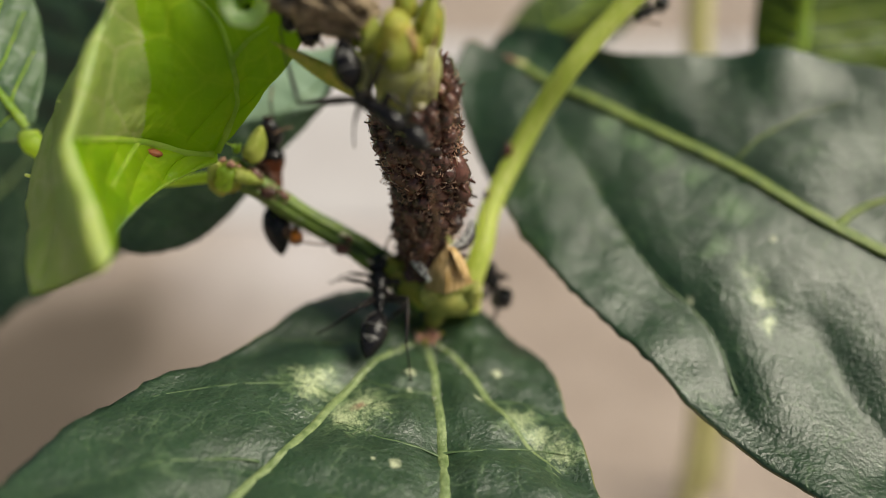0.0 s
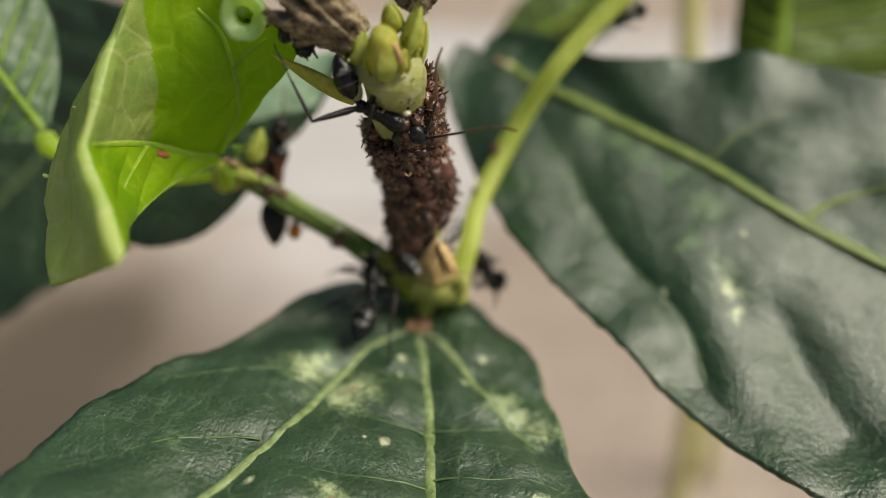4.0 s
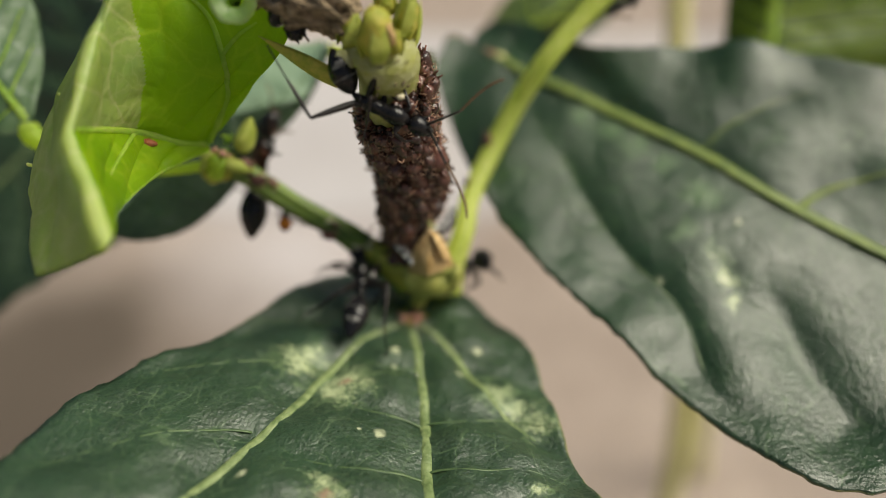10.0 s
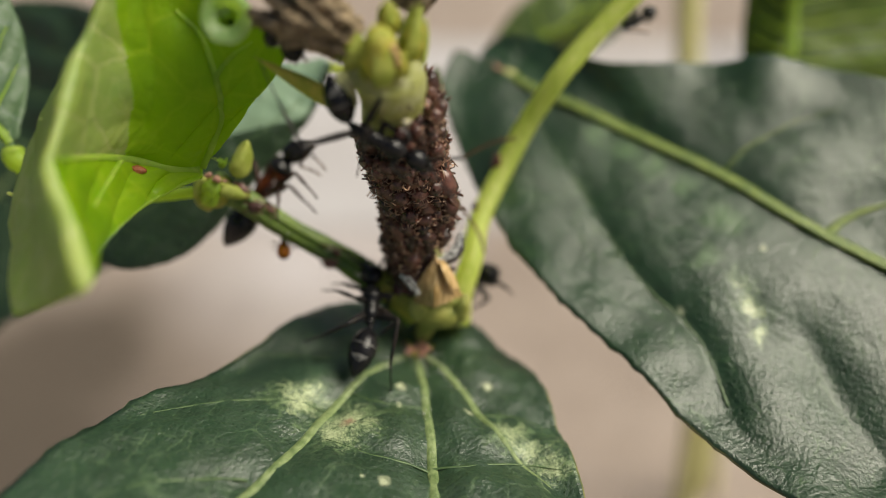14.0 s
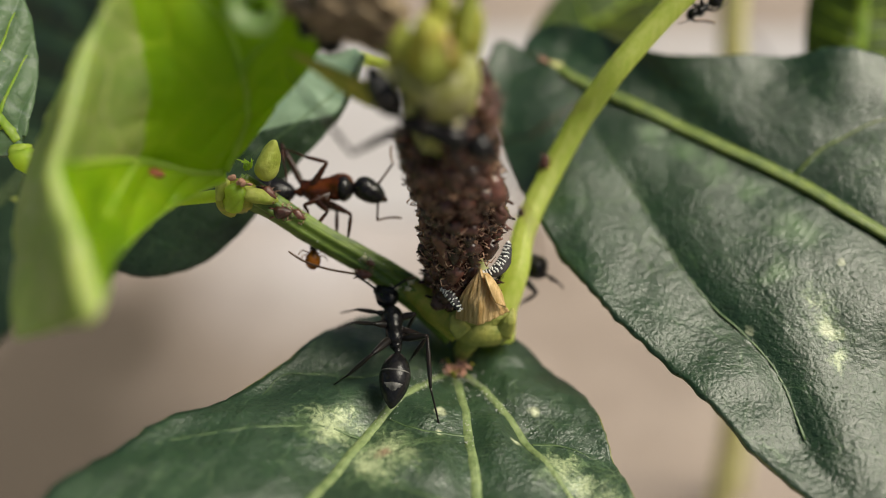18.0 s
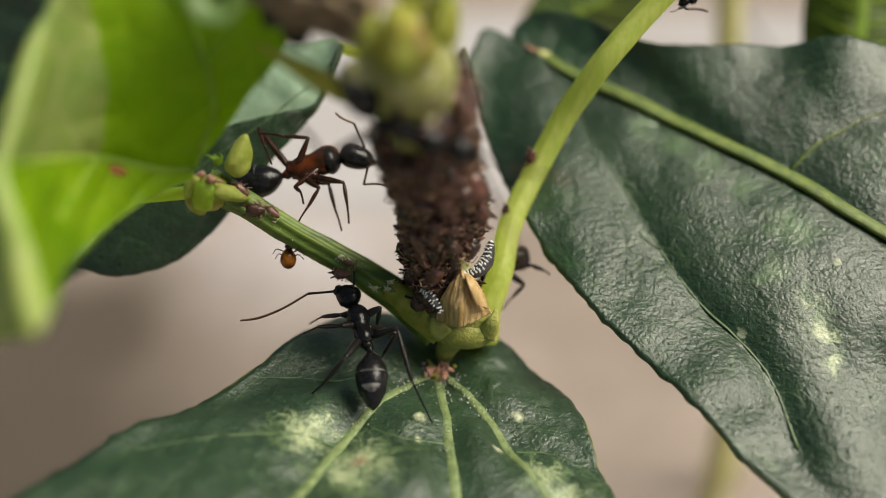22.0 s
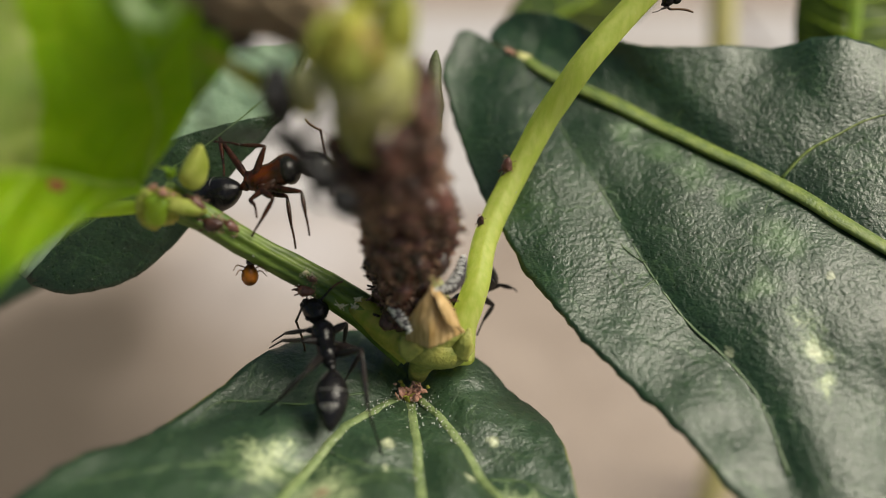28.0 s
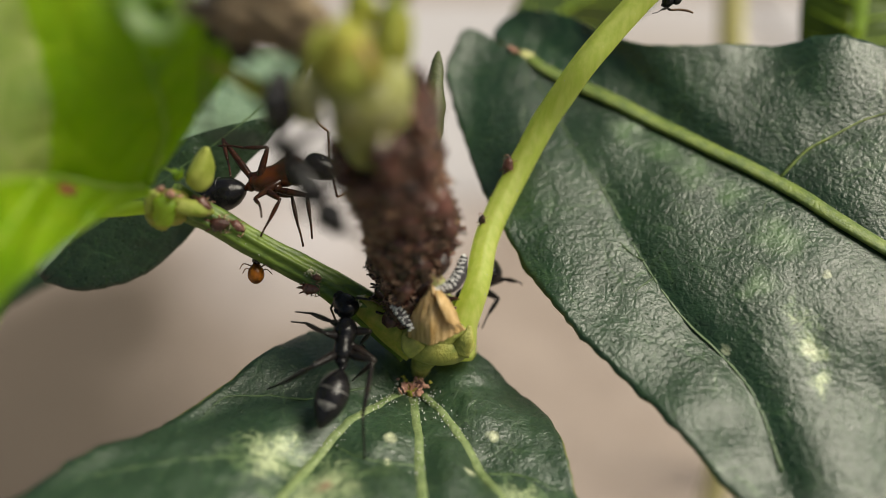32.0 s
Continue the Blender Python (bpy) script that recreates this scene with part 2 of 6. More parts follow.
M_FRONT = mature_leaf("front_leaf_green", (0.020, 0.047, 0.021), (0.16, 0.25, 0.12), FRONT_PATCHES, FRONT_DOTS, gloss=(0.32, 0.52), spec=1.0, dots=0.6,
                      scars=[(-4.9, -9.1, -2.2, 0.5), (-5.0, -17.6, -1.0, 0.5), (-4.6, -18.4, -1.0, 0.35), (-5.6, -9.0, -2.2, 0.3)])
M_BACK = mature_leaf("back_leaf_green", (0.020, 0.038, 0.020), (0.07, 0.14, 0.06), spec=0.45)
M_YOUNG = young_leaf("young_leaf_green", (0.31, 0.49, 0.018), 0.6)
M_DULL = young_leaf("shaded_leaf_green", (0.10, 0.15, 0.035), 0.2)
M_FRESH = young_leaf("fresh_leaf_green", (0.095, 0.15, 0.012), 0.35)
M_YOUNG2 = young_leaf("small_leaf_green", (0.12, 0.19, 0.09), 0.25)
M_VEIN = skin("vein_green", (0.26, 0.33, 0.14), (0.12, 0.18, 0.06), 1.6, 0.42, 0.2)
M_RIB = skin("midrib_green", (0.19, 0.25, 0.05), (0.10, 0.155, 0.034), 1.6, 0.45, 0.15)
M_SIDE = skin("side_vein_green", (0.105, 0.165, 0.065), (0.05, 0.095, 0.035), 1.2, 0.45, 0.08)
M_EDGE = skin("leaf_edge", (0.20, 0.19, 0.06), (0.04, 0.08, 0.02), 1.0, 0.45, 0.05)
M_VEIN_YOUNG = young_leaf("young_vein", (0.42, 0.58, 0.09), 0.57)
M_BLEMISH = skin("red_brown_blemish", (0.36, 0.10, 0.035), (0.20, 0.06, 0.02), 3.0)
M_PETIOLE = skin("petiole_green", (0.78, 0.84, 0.27), (0.64, 0.75, 0.17), 0.8, 0.4, 0.08, (3, 3, 0.6), 0.6)
M_STALK = skin("stalk_yellow_green", (0.66, 0.62, 0.28), (0.54, 0.54, 0.20), 0.5, 0.5, 0.12)
M_BRANCH = skin("branch_green", (0.17, 0.255, 0.03), (0.05, 0.10, 0.012), 0.55, 0.42, 0.08, (0.5, 3, 2.2))
M_STEM = skin("stem_green", (0.46, 0.48, 0.13), (0.62, 0.62, 0.34), 1.3, 0.5, 0.45, None, 0.35)
M_OLIVE = skin("olive_green", (0.085, 0.10, 0.035), (0.045, 0.055, 0.02), 1.2, 0.5, 0.15)
M_BUD = skin("bud_green", (0.62, 0.55, 0.10), (0.36, 0.43, 0.05), 1.8, 0.45, 0.22, None, 0.3)
M_COLLAR = skin("collar_olive", (0.38, 0.37, 0.085), (0.20, 0.24, 0.05), 1.2, 0.5, 0.25)
M_SEPAL = skin("sepal_green", (0.54, 0.58, 0.13), (0.38, 0.46, 0.07), 0.9, 0.5, 0.3, None, 0.3)
M_DRY = skin("dried_brown", (0.42, 0.32, 0.20), (0.05, 0.033, 0.02), 1.5, 0.85, 0.8, (1.2, 2.5, 3.0))
M_STRAW = skin("dried_straw", (0.68, 0.48, 0.24), (0.42, 0.25, 0.08), 1.2, 0.6, 0.35, (4, 2, 0.5))
# sky sheen on the back leaf's upper half, painted as a paler green
M_GLARE = skin("leaf_underside", (0.17, 0.26, 0.17), (0.24, 0.34, 0.23), 0.5, 0.5, 0.1)
M_FLAP = young_leaf("young_leaf_underside", (0.34, 0.46, 0.14), 0.5)
# greyish sheen between crease and fold of the young leaf, put into the colour
M_SHEEN = young_leaf("young_leaf_sheen", (0.37, 0.46, 0.13), 0.5)
M_CURL = young_leaf("curled_tip", (0.40, 0.56, 0.24), 0.5)
M_PINK = skin("reddish_scar", (0.70, 0.38, 0.29), (0.5, 0.26, 0.17), 2.6, 0.6, 0.3)
M_RIM = young_leaf("leaf_rim", (0.56, 0.66, 0.28), 0.5)


def ant_black(name, base, other, rough):
    a = Mat(name, base, rough, 0.32)
    a.mix(a.ramp(a.noise(2.0, 4), 0.4, 0.7), other)
    a.bump(a.noise(14, 3), 0.25, 0.03)
    return a.m


M_ANT = ant_black("ant_black", (0.005, 0.005, 0.006), (0.014, 0.013, 0.014), 0.26)
M_ANT_RED = ant_black("ant_red_brown", (0.085, 0.020, 0.005), (0.006, 0.003, 0.002), 0.2)
M_LEG = ant_black("ant_leg", (0.010, 0.009, 0.009), (0.022, 0.015, 0.012), 0.3)
M_LEG_RED = ant_black("ant_leg_brown", (0.040, 0.013, 0.006), (0.008, 0.004, 0.003), 0.25)
M_TIP = ant_black("ant_feeler_tip", (0.15, 0.085, 0.045), (0.07, 0.035, 0.018), 0.4)
M_BAND = ant_black("pale_hair_band", (0.17, 0.165, 0.155), (0.02, 0.02, 0.02), 0.35)
M_EYE = ant_black("eye_black", (0.006, 0.006, 0.008), (0.01, 0.01, 0.012), 0.12)


def aphid_skin(name, base, other):
    a = Mat(name, base, 0.22, 0.6)
    a.mix(a.ramp(a.noise(3.5, 4), 0.4, 0.65), other)
    vary(a, 0.75)
    a.bump(a.noise(9, 3), 0.5, 0.08)
    return a.m


M_APHID = aphid_skin("aphid_brown", (0.115, 0.046, 0.033), (0.035, 0.015, 0.011))
M_APHID_LEG = aphid_skin("aphid_leg", (0.44, 0.27, 0.18), (0.12, 0.06, 0.04))
M_ORANGE = ant_black("orange_amber", (0.34, 0.11, 0.012), (0.02, 0.006, 0.003), 0.22)
M_GRUB = ant_black("grub_grey", (0.03, 0.03, 0.034), (0.07, 0.06, 0.065), 0.5)
M_SHED = ant_black("shed_skin", (0.80, 0.74, 0.52), (0.6, 0.52, 0.34), 0.5)
M_WAX = ant_black("white_wax", (0.75, 0.75, 0.73), (0.6, 0.6, 0.58), 0.7)


# ---- shape tools (millimetres) ----
ORIGIN = {}
RNG = np.random.default_rng(7)


def A3(p):
    return np.array(p, float)


def thing(name, at, label, category, group="", kind=""):
    ob = new(name)
    ob.empty_display_size = 0.001
    ob.location = Vector(A3(at)) * MM
    ORIGIN[ob] = A3(at)
    return tagged(ob, label, category, group, kind)


def part(name, shape, material, parent, label="", pivot=None, smooth=True, data=None):
    """Links one mesh under a thing or a part; its turning point is pivot."""
    at = ORIGIN[parent] if pivot is None else A3(pivot)
    if data is None:
        V, F = shape
        data = bpy.data.meshes.new(name)
        data.from_pydata([tuple(v) for v in (np.asarray(V) - at) * MM], [], [tuple(int(i) for i in f) for f in F])
        if smooth:
            data.shade_smooth()
        data.materials.append(material)
    ob = new(name, data)
    ob.parent = parent
    ob.location = Vector(at - ORIGIN[parent]) * MM
    ORIGIN[ob] = at
    if label:
        ob["label"] = label
    return ob


def join(*shapes):
    V, F, k = [], [], 0
    for v, f in shapes:
        v = np.asarray(v)
        V.append(v)
        F += [tuple(i + k for i in g) for g in f]
        k += len(v)
    return np.concatenate(V), F


def curve(points, n):
    """n + 1 places along a smooth line through the points."""
    p = np.array(points, float)
    if len(p) == 2:
        return p[0] + (p[1] - p[0]) * np.linspace(0, 1, n + 1)[:, None]
    q = np.vstack([2 * p[0] - p[1], p, 2 * p[-1] - p[-2]])
    out = []
    for u in np.linspace(0, len(p) - 1, n + 1):
        i = min(int(u), len(p) - 2)
        s = u - i
        a, b, c, d = q[i:i + 4]
        out.append(0.5 * (2 * b + (c - a) * s + (2 * a - 5 * b + 4 * c - d) * s**2 + (3 * b - a - 3 * c + d) * s**3))
    return np.array(out)


def unit(v):
    return v / (np.linalg.norm(v) + 1e-12)


def tube(points, radii, n=24, sides=10, flat=1.0, up=(0, 0, 1), lumps=0.0, smooth_line=True, flute=0.0):
    """A round rod along the points; flat squeezes it along the direction up."""
    line = curve(points, n) if smooth_line else np.array(points, float)
    m = len(line)
    r = np.interp(np.linspace(0, 1, m), np.linspace(0, 1, len(radii)), radii)
    V, F = [], []
    ref = A3(up)
    for i in range(m):
        d = unit(line[min(i + 1, m - 1)] - line[max(i - 1, 0)])
        x = np.cross(ref, d)
        if np.linalg.norm(x) < 0.15:
            x = np.cross((0.3, 1, 0.2), d)
        x = unit(x)
        y = np.cross(d, x)
        for j in range(sides):
            w = 2 * math.pi * j / sides
            rr = r[i] * (1 + lumps * noise.noise(Vector((*(line[i] * 0.9), )) + Vector((math.cos(w), math.sin(w), 0)) * 0.8))
            rr *= 1 + flute * math.cos(7 * w + 0.4 * math.sin(i * 0.2))
            V.append(line[i] + x * math.cos(w) * rr + y * math.sin(w) * rr * flat)
    for i in range(m - 1):
        for j in range(sides):
            k = (j + 1) % sides
            F.append((i * sides + j, i * sides + k, (i + 1) * sides + k, (i + 1) * sides + j))
    F.append(tuple(range(sides))[::-1])
    F.append(tuple((m - 1) * sides + j for j in range(sides)))
    return np.array(V), F


def frame3(axis, up):
    z = unit(A3(axis))
    x = np.cross(A3(up), z)
    if np.linalg.norm(x) < 1e-3:
        x = np.cross((0.2, 1, 0.1), z)
    x = unit(x)
    return x, np.cross(z, x), z


def blob(a, b, radius, up=(0, 0, 1), wide=1.0, profile=None, nu=16, nv=14, lumps=0.0):
    """A closed rounded body from a to b; profile(u) shapes its radius along the way, u from 0 to 1."""
    a, b = A3(a), A3(b)
    x, y, z = frame3(b - a, up)
    profile = profile or (lambda u: math.sqrt(max(0, 1 - (2 * u - 1) ** 2)))
    V, F = [a], []
    for i in range(1, nv):
        u = 0.5 - 0.5 * math.cos(math.pi * i / nv)
        c = a + (b - a) * u
        for j in range(nu):
            w = 2 * math.pi * j / nu
            rr = radius * profile(u)
            if lumps:
                rr *= 1 + lumps * noise.noise(Vector(c * 1.1) + Vector((math.cos(w), math.sin(w), 0)))
            V.append(c + x * math.cos(w) * rr * wide + y * math.sin(w) * rr)
    V.append(b)
    last = len(V) - 1
    for j in range(nu):
        k = (j + 1) % nu
        F.append((0, 1 + k, 1 + j))
        F.append((last, last - nu + j, last - nu + k))
    for i in range(nv - 2):
        for j in range(nu):
            k = (j + 1) % nu
            p = 1 + i * nu
            F.append((p + j, p + k, p + nu + k, p + nu + j))
    return np.array(V), F


def egg_shape(u):
    return math.sin(math.pi * u) ** 0.55 * (1.12 - 0.45 * u)


class Blade:
    """A leaf surface between a left margin, a middle line and a right margin, quilted between its side veins."""

    def __init__(self, left, mid, right, ns=70, nv=24, quilt=0.0, ribs=7, skew=0.5, rough=0.0, wave=0.0, seed=0.0, furrow=0.0, grooves=(), steps=(), fold=None):
        L, M, R = curve(left, ns), curve(mid, ns), curve(right, ns)
        self.ns, self.nv = ns, nv
        G = np.zeros((ns + 1, 2 * nv + 1, 3))
        for j in range(2 * nv + 1):
            v = (j - nv) / nv
            for i in range(ns + 1):
                e = L[i] if v < 0 else R[i]
                G[i, j] = M[i] + (e - M[i]) * abs(v)
        # a rounded crossing of the middle line, so that the two halves meet in a soft fold
        soft = G.copy()
        for j in range(nv - 3, nv + 4):
            soft[:, j] = (G[:, j - 2] + G[:, j - 1] + 2 * G[:, j] + G[:, j + 1] + G[:, j + 2]) / 6
        G = soft
        dn = np.cross(np.gradient(G, axis=1), np.gradient(G, axis=0))
        N = dn / (np.linalg.norm(dn, axis=2, keepdims=True) + 1e-9)
        if N[..., 2].mean() < 0:
            N = -N
        for i in range(ns + 1):
            s = i / ns
            for j in range(2 * nv + 1):
                v = (j - nv) / nv
                ph = (s - skew * abs(v) * 0.5) * ribs + (0.37 if v < 0 else 0)
                h = quilt * (abs(math.sin(math.pi * ph)) ** 0.6 - 0.5) * min(1, 4 * abs(v)) * min(1, 5 * (1 - abs(v)) + 0.25) * min(1, 5 * s)
                p = G[i, j]
                h += rough * noise.noise(Vector(p * 0.35) + Vector((seed, 0, 0))) + 0.35 * rough * noise.noise(Vector(p * 1.2))
                h += wave * abs(v) ** 3 * noise.noise(Vector(p * 0.25) + Vector((0, seed, 4)))
                h -= furrow * math.exp(-(v * nv / 2.2) ** 2)
                if abs(v) == 1:
                    e = L[i] if v < 0 else R[i]
                    G[i, j] = G[i, j] + (e - M[i]) * 0.012 * noise.noise(Vector(p * 1.6))
                G[i, j] = G[i, j] + N[i, j] * h
        for line, depth, width in grooves:
            c = curve(line, 60)
            d = np.min(np.linalg.norm(G[:, :, None] - c[None, None], axis=3), axis=2)
            G = G - N * (depth * np.exp(-(d / width) ** 2))[..., None]
        for line, depth, width in steps:
            c = curve(line, 60)
            off = G[:, :, None] - c[None, None]
            near = np.argmin((off ** 2).sum(3), axis=2)
            tang = np.gradient(c, axis=0)[near]
            rel_ = np.take_along_axis(off, near[..., None, None], 2)[:, :, 0]
            side = np.cross(N, tang / (np.linalg.norm(tang, axis=2, keepdims=True) + 1e-9))
            along = (rel_ * side).sum(2)
            ends = np.clip(np.minimum(near / 24, (60 - near) / 10), 0, 1)
            h = -depth * np.exp(-np.sqrt(along ** 2 + 0.02) / (width * np.where(along < 0, 1.5, 0.85))) * np.exp(-((np.linalg.norm(rel_, axis=2) - abs(along)) / 2.5) ** 2)
            G = G + N * (h * ends)[..., None]
        if fold is not None:
            for _ in range(16):
                a, b = fold - 10, fold + 10
                G[a:b] = (G[a - 1:b - 1] + 2 * G[a:b] + G[a + 1:b + 1]) / 4
        self.G, self.N = G, N

    def shape(self):
        w = 2 * self.nv + 1
        V = self.G.reshape(-1, 3)
        F = [(i * w + j, i * w + j + 1, (i + 1) * w + j + 1, (i + 1) * w + j) for i in range(self.ns) for j in range(w - 1)]
        return V, F

    def on(self, s, v, lift=0.0):
        i = min(max(s * self.ns, 0), self.ns - 1e-6)
        j = min(max((v + 1) * self.nv, 0), 2 * self.nv - 1e-6)
        a, b = int(i), int(j)
        x, y = i - a, j - b

        def mixed(g):
            return (g[a, b] * (1 - x) * (1 - y) + g[a + 1, b] * x * (1 - y) + g[a, b + 1] * (1 - x) * y + g[a + 1, b + 1] * x * y)

        return mixed(self.G) + mixed(self.N) * lift

    def near(self, p, lift=0.0):
        """The surface's place straight under or over p, as seen across its face."""
        flat = self.G.reshape(-1, 3)
        k = np.argmin(((flat - A3(p)) ** 2).sum(1))
        n = self.N.reshape(-1, 3)[k]
        q = A3(p)
        return q - n * ((q - flat[k]) @ n) + n * lift


def leaf(parent, blade, material, vein_material, main, ribs, skew, thick=0.28, label="", rib_radius=0.14, main_radius=(0.42, 0.12), rim=None, reach=0.82, second=0.8, edge=0.0, sides=(-1, 1), lift=0.12):
    """A leaf under the plant: its blade, its main veins and its side veins."""
    ob = part("leaf", blade.shape(), material, parent, label)
    sol = ob.modifiers.new("thickness", "SOLIDIFY")
    sol.thickness, sol.offset = thick * MM, 0
    for k, line in enumerate(main):
        pts = curve([blade.on(*p) if len(p) == 2 else blade.near(p) for p in line], 60)
        pts = np.array([blade.near(p, lift if k == 0 or second > 0.5 else 0.125) for p in pts])
        pts[1:-1] = (pts[:-2] + 2 * pts[1:-1] + pts[2:]) / 4
        fat = main_radius if k == 0 else (main_radius[0] * second, main_radius[1] * second, main_radius[1] * second * (1.0 if k == 1 else 0.15))
        part("midrib" if k == 0 else "main_vein", tube(pts, fat, 60, 10, 0.42, smooth_line=False), M_SIDE if second < 0.5 and k else vein_material, ob)
    for j in range(1, ribs):
        for side in sides:
            s0 = (j - (0.37 if side < 0 else 0)) / ribs
            line = []
            for q in np.linspace(0.03, reach, 26):
                s = s0 + skew * 0.5 * q + 0.014 * noise.noise(Vector((q * 5, s0 * 40, side)))
                if 0.03 < s < 0.97:
                    line.append(blade.on(s, side * q, thick * 0.5 + 0.03 if lift > 0.1 else lift))
            if len(line) > 8:
                part("side_vein", tube(line, (rib_radius, rib_radius * 0.3), 26, 6, 0.6, smooth_line=False), M_SIDE if vein_material is M_VEIN else vein_material, ob)
    if edge:
        for j in (0, 2 * blade.nv):
            part("margin", tube(blade.G[:, j], (edge, edge), 40, 6, smooth_line=False), M_EDGE, ob)
    if rim:
        rows_, cols_, other, band = rim
        for m in (other, band, M_SHEEN):
            ob.data.materials.append(m)
        w = 2 * blade.nv
        for f in ob.data.polygons:
            i, j = divmod(f.index, w)
            if rows_ is not None:
                f.material_index = 2 if abs(i - rows_ + 0.5) < 5.5 else 1 if i > rows_ else 3 if j >= blade.nv and i > 64 + 44 * (j / blade.nv - 1) else 0
            elif j >= cols_:
                f.material_index = 1
    return ob


def fine_veins(leaf_ob, blade, lines, radius=0.07, lift=0.11, material=None):
    """Fine side veins drawn over the blade, each tapering out."""
    for line in lines:
        pts = np.array([blade.near(p, lift) for p in curve(line, 36)])
        for _ in range(3):
            pts[1:-1] = (pts[:-2] + 2 * pts[1:-1] + pts[2:]) / 4
        part("side_vein", tube(pts, (radius, radius * 0.8, radius * 0.25), 36, 6, 0.6, smooth_line=False), material or M_SIDE, leaf_ob)


# ---- the plant ----
plant = thing("plant", PLANT, "leafy green plant with an aphid-covered stem rising from pale ground", "plant")

# stem: green below the node, hidden by insects above it, pale and lumpy under the buds
STEM = [(-0.54, 0.75, -1.52), (-1.03, 0.35, 2.13), (-1.27, -0.31, 5.43), (-1.61, -1.38, 9.02), (-2.05, -2.93, 12.46), (-2.35, -4.47, 15.75)]
part("stem", tube([(-1, 3, -119), (-0.6, 4, -70), (0.4, 3.5, -25), (0.6, 2.0, -5), STEM[0]], (2.0, 1.8, 1.6, 1.5, 1.7), 50, 14, lumps=0.1), M_PETIOLE, plant)
part("flower_stalk", tube(STEM, (1.5, 1.18, 1.12, 1.18, 1.4, 1.7), 40, 16, lumps=0.25), M_STEM, plant, "pale green lumpy flower stalk")
part("node", blob((-0.25, -1.39, -2.56), (0.04, -0.18, -0.55), 1.75, lumps=0.2, wide=1.15), M_COLLAR, plant)

# front leaf: broad, dark, lying flat towards the viewer, with three main veins
FRONT_VEINS = [
    [(-6.05, -7.71, -2.4), (-9.14, -7.89, -1.7), (-11.96, -8.66, -1.1), (-14.76, -9.66, -0.6), (-17.03, -11.09, -0.1)],
    [(-9.18, -13.52, -0.9), (-11.33, -13.91, -0.4), (-13.17, -14.54, 0.1), (-15.32, -15.53, 0.5), (-17.82, -16.99, 0.9)],
    [(-3.48, -2.25, -3.3), (-6.46, -3.43, -2.8), (-8.04, -3.36, -2.6), (-10.46, -3.96, -2.1), (-11.4, -5.75, -1.8)],
    [(-0.54, -11.54, -2.6), (1.8, -11.42, -2.8), (4.67, -10.57, -3.4), (6.42, -11.13, -3.6)],
    [(-0.71, -7.07, -3.1), (-2.96, -7.24, -2.7), (-4.89, -6.25, -2.6)],
    [(-0.38, -11.68, -2.5), (-2.67, -11.51, -2.1), (-4.18, -11.06, -1.9), (-5.9, -10.2, -1.8)],
    [(2.66, -6.98, -3.6), (4.3, -7.11, -3.8), (6.13, -8.02, -4.0)],
    [(-0.2, -15.0, -2.1), (2.4, -15.2, -2.4), (5.2, -14.9, -2.9), (7.2, -15.6, -3.1)],
    [(-0.3, -15.6, -2.0), (-3.4, -15.9, -1.4), (-6.6, -15.2, -0.9)],
]
front = Blade(
    [(-1.1, 0.78, -4.09), (-1.76, 1.29, -4.05), (-3.34, 1.97, -3.9), (-5.23, 2.16, -3.64), (-7.69, 1.12, -3.12), (-12.63, -6.06, -1.38), (-15.96, -9.16, -0.45), (-19.46, -16.26, 1.05), (-19.46, -23.77, 2.07), (-13, -27, -1.5)],
    [(-0.97, 0.8, -4.11), (-1.2, -0.78, -3.86), (-1.26, -2.1, -3.67), (-1.14, -3.58, -3.49), (-0.86, -5.65, -3.25), (-0.56, -8.15, -2.96), (-0.44, -13.76, -2.22), (-0, -17.66, -1.75), (0.5, -22, -3.2), (1.0, -29, -3.2)],
    [(-0.84, 0.82, -4.13), (-0.02, 1.19, -4.31), (1.2, 1.2, -4.5), (2.67, 0.22, -4.59), (5.34, -2.62, -4.62), (6.51, -6.7, -4.24), (7.51, -13.44, -3.48), (8.59, -18.7, -2.94), (8, -26, -4.5)],
    ns=120, nv=44, quilt=0.16, ribs=7, skew=0.35, rough=0.32, wave=0.8, seed=2.0, furrow=0.0,
    grooves=[(line, 0.3, 1.0) for line in FRONT_VEINS] + [([(-1.27, -1.67, -3.73), (-0.79, -6.2, -3.19), (-0.06, -17.3, -1.79), (0.5, -22, -3.2)], 0.4, 1.1),
             ([(-1.79, -1.76, -3.64), (-5.26, -6.3, -2.49), (-7.76, -12.01, -1.33), (-11.79, -19.2, 0.27)], 0.5, 1.3),
             ([(-0.71, -1.91, -3.78), (0.9, -4.4, -3.69), (6.04, -12.33, -3.41)], 0.4, 1.1)])
front_part = leaf(plant, front, M_FRONT, M_VEIN, [
    [(-1.27, -1.67, -3.73), (-0.79, -6.2, -3.19), (-0.32, -10.97, -2.61), (-0.06, -17.3, -1.79), (0.5, -22, -3.2)],
    [(-1.79, -1.76, -3.64), (-3.37, -3.54, -3.15), (-5.26, -6.3, -2.49), (-7.76, -12.01, -1.33), (-11.79, -19.2, 0.27)],
    [(-0.71, -1.91, -3.78), (0.9, -4.4, -3.69), (3.15, -8.91, -3.43), (6.04, -12.33, -3.41)]], 0, 0.35, label="broad dark green leaf with pale yellow blotches", main_radius=(0.26, 0.34), second=0.78, edge=0.09)
fine_veins(front_part, front, FRONT_VEINS, 0.085, 0.12)

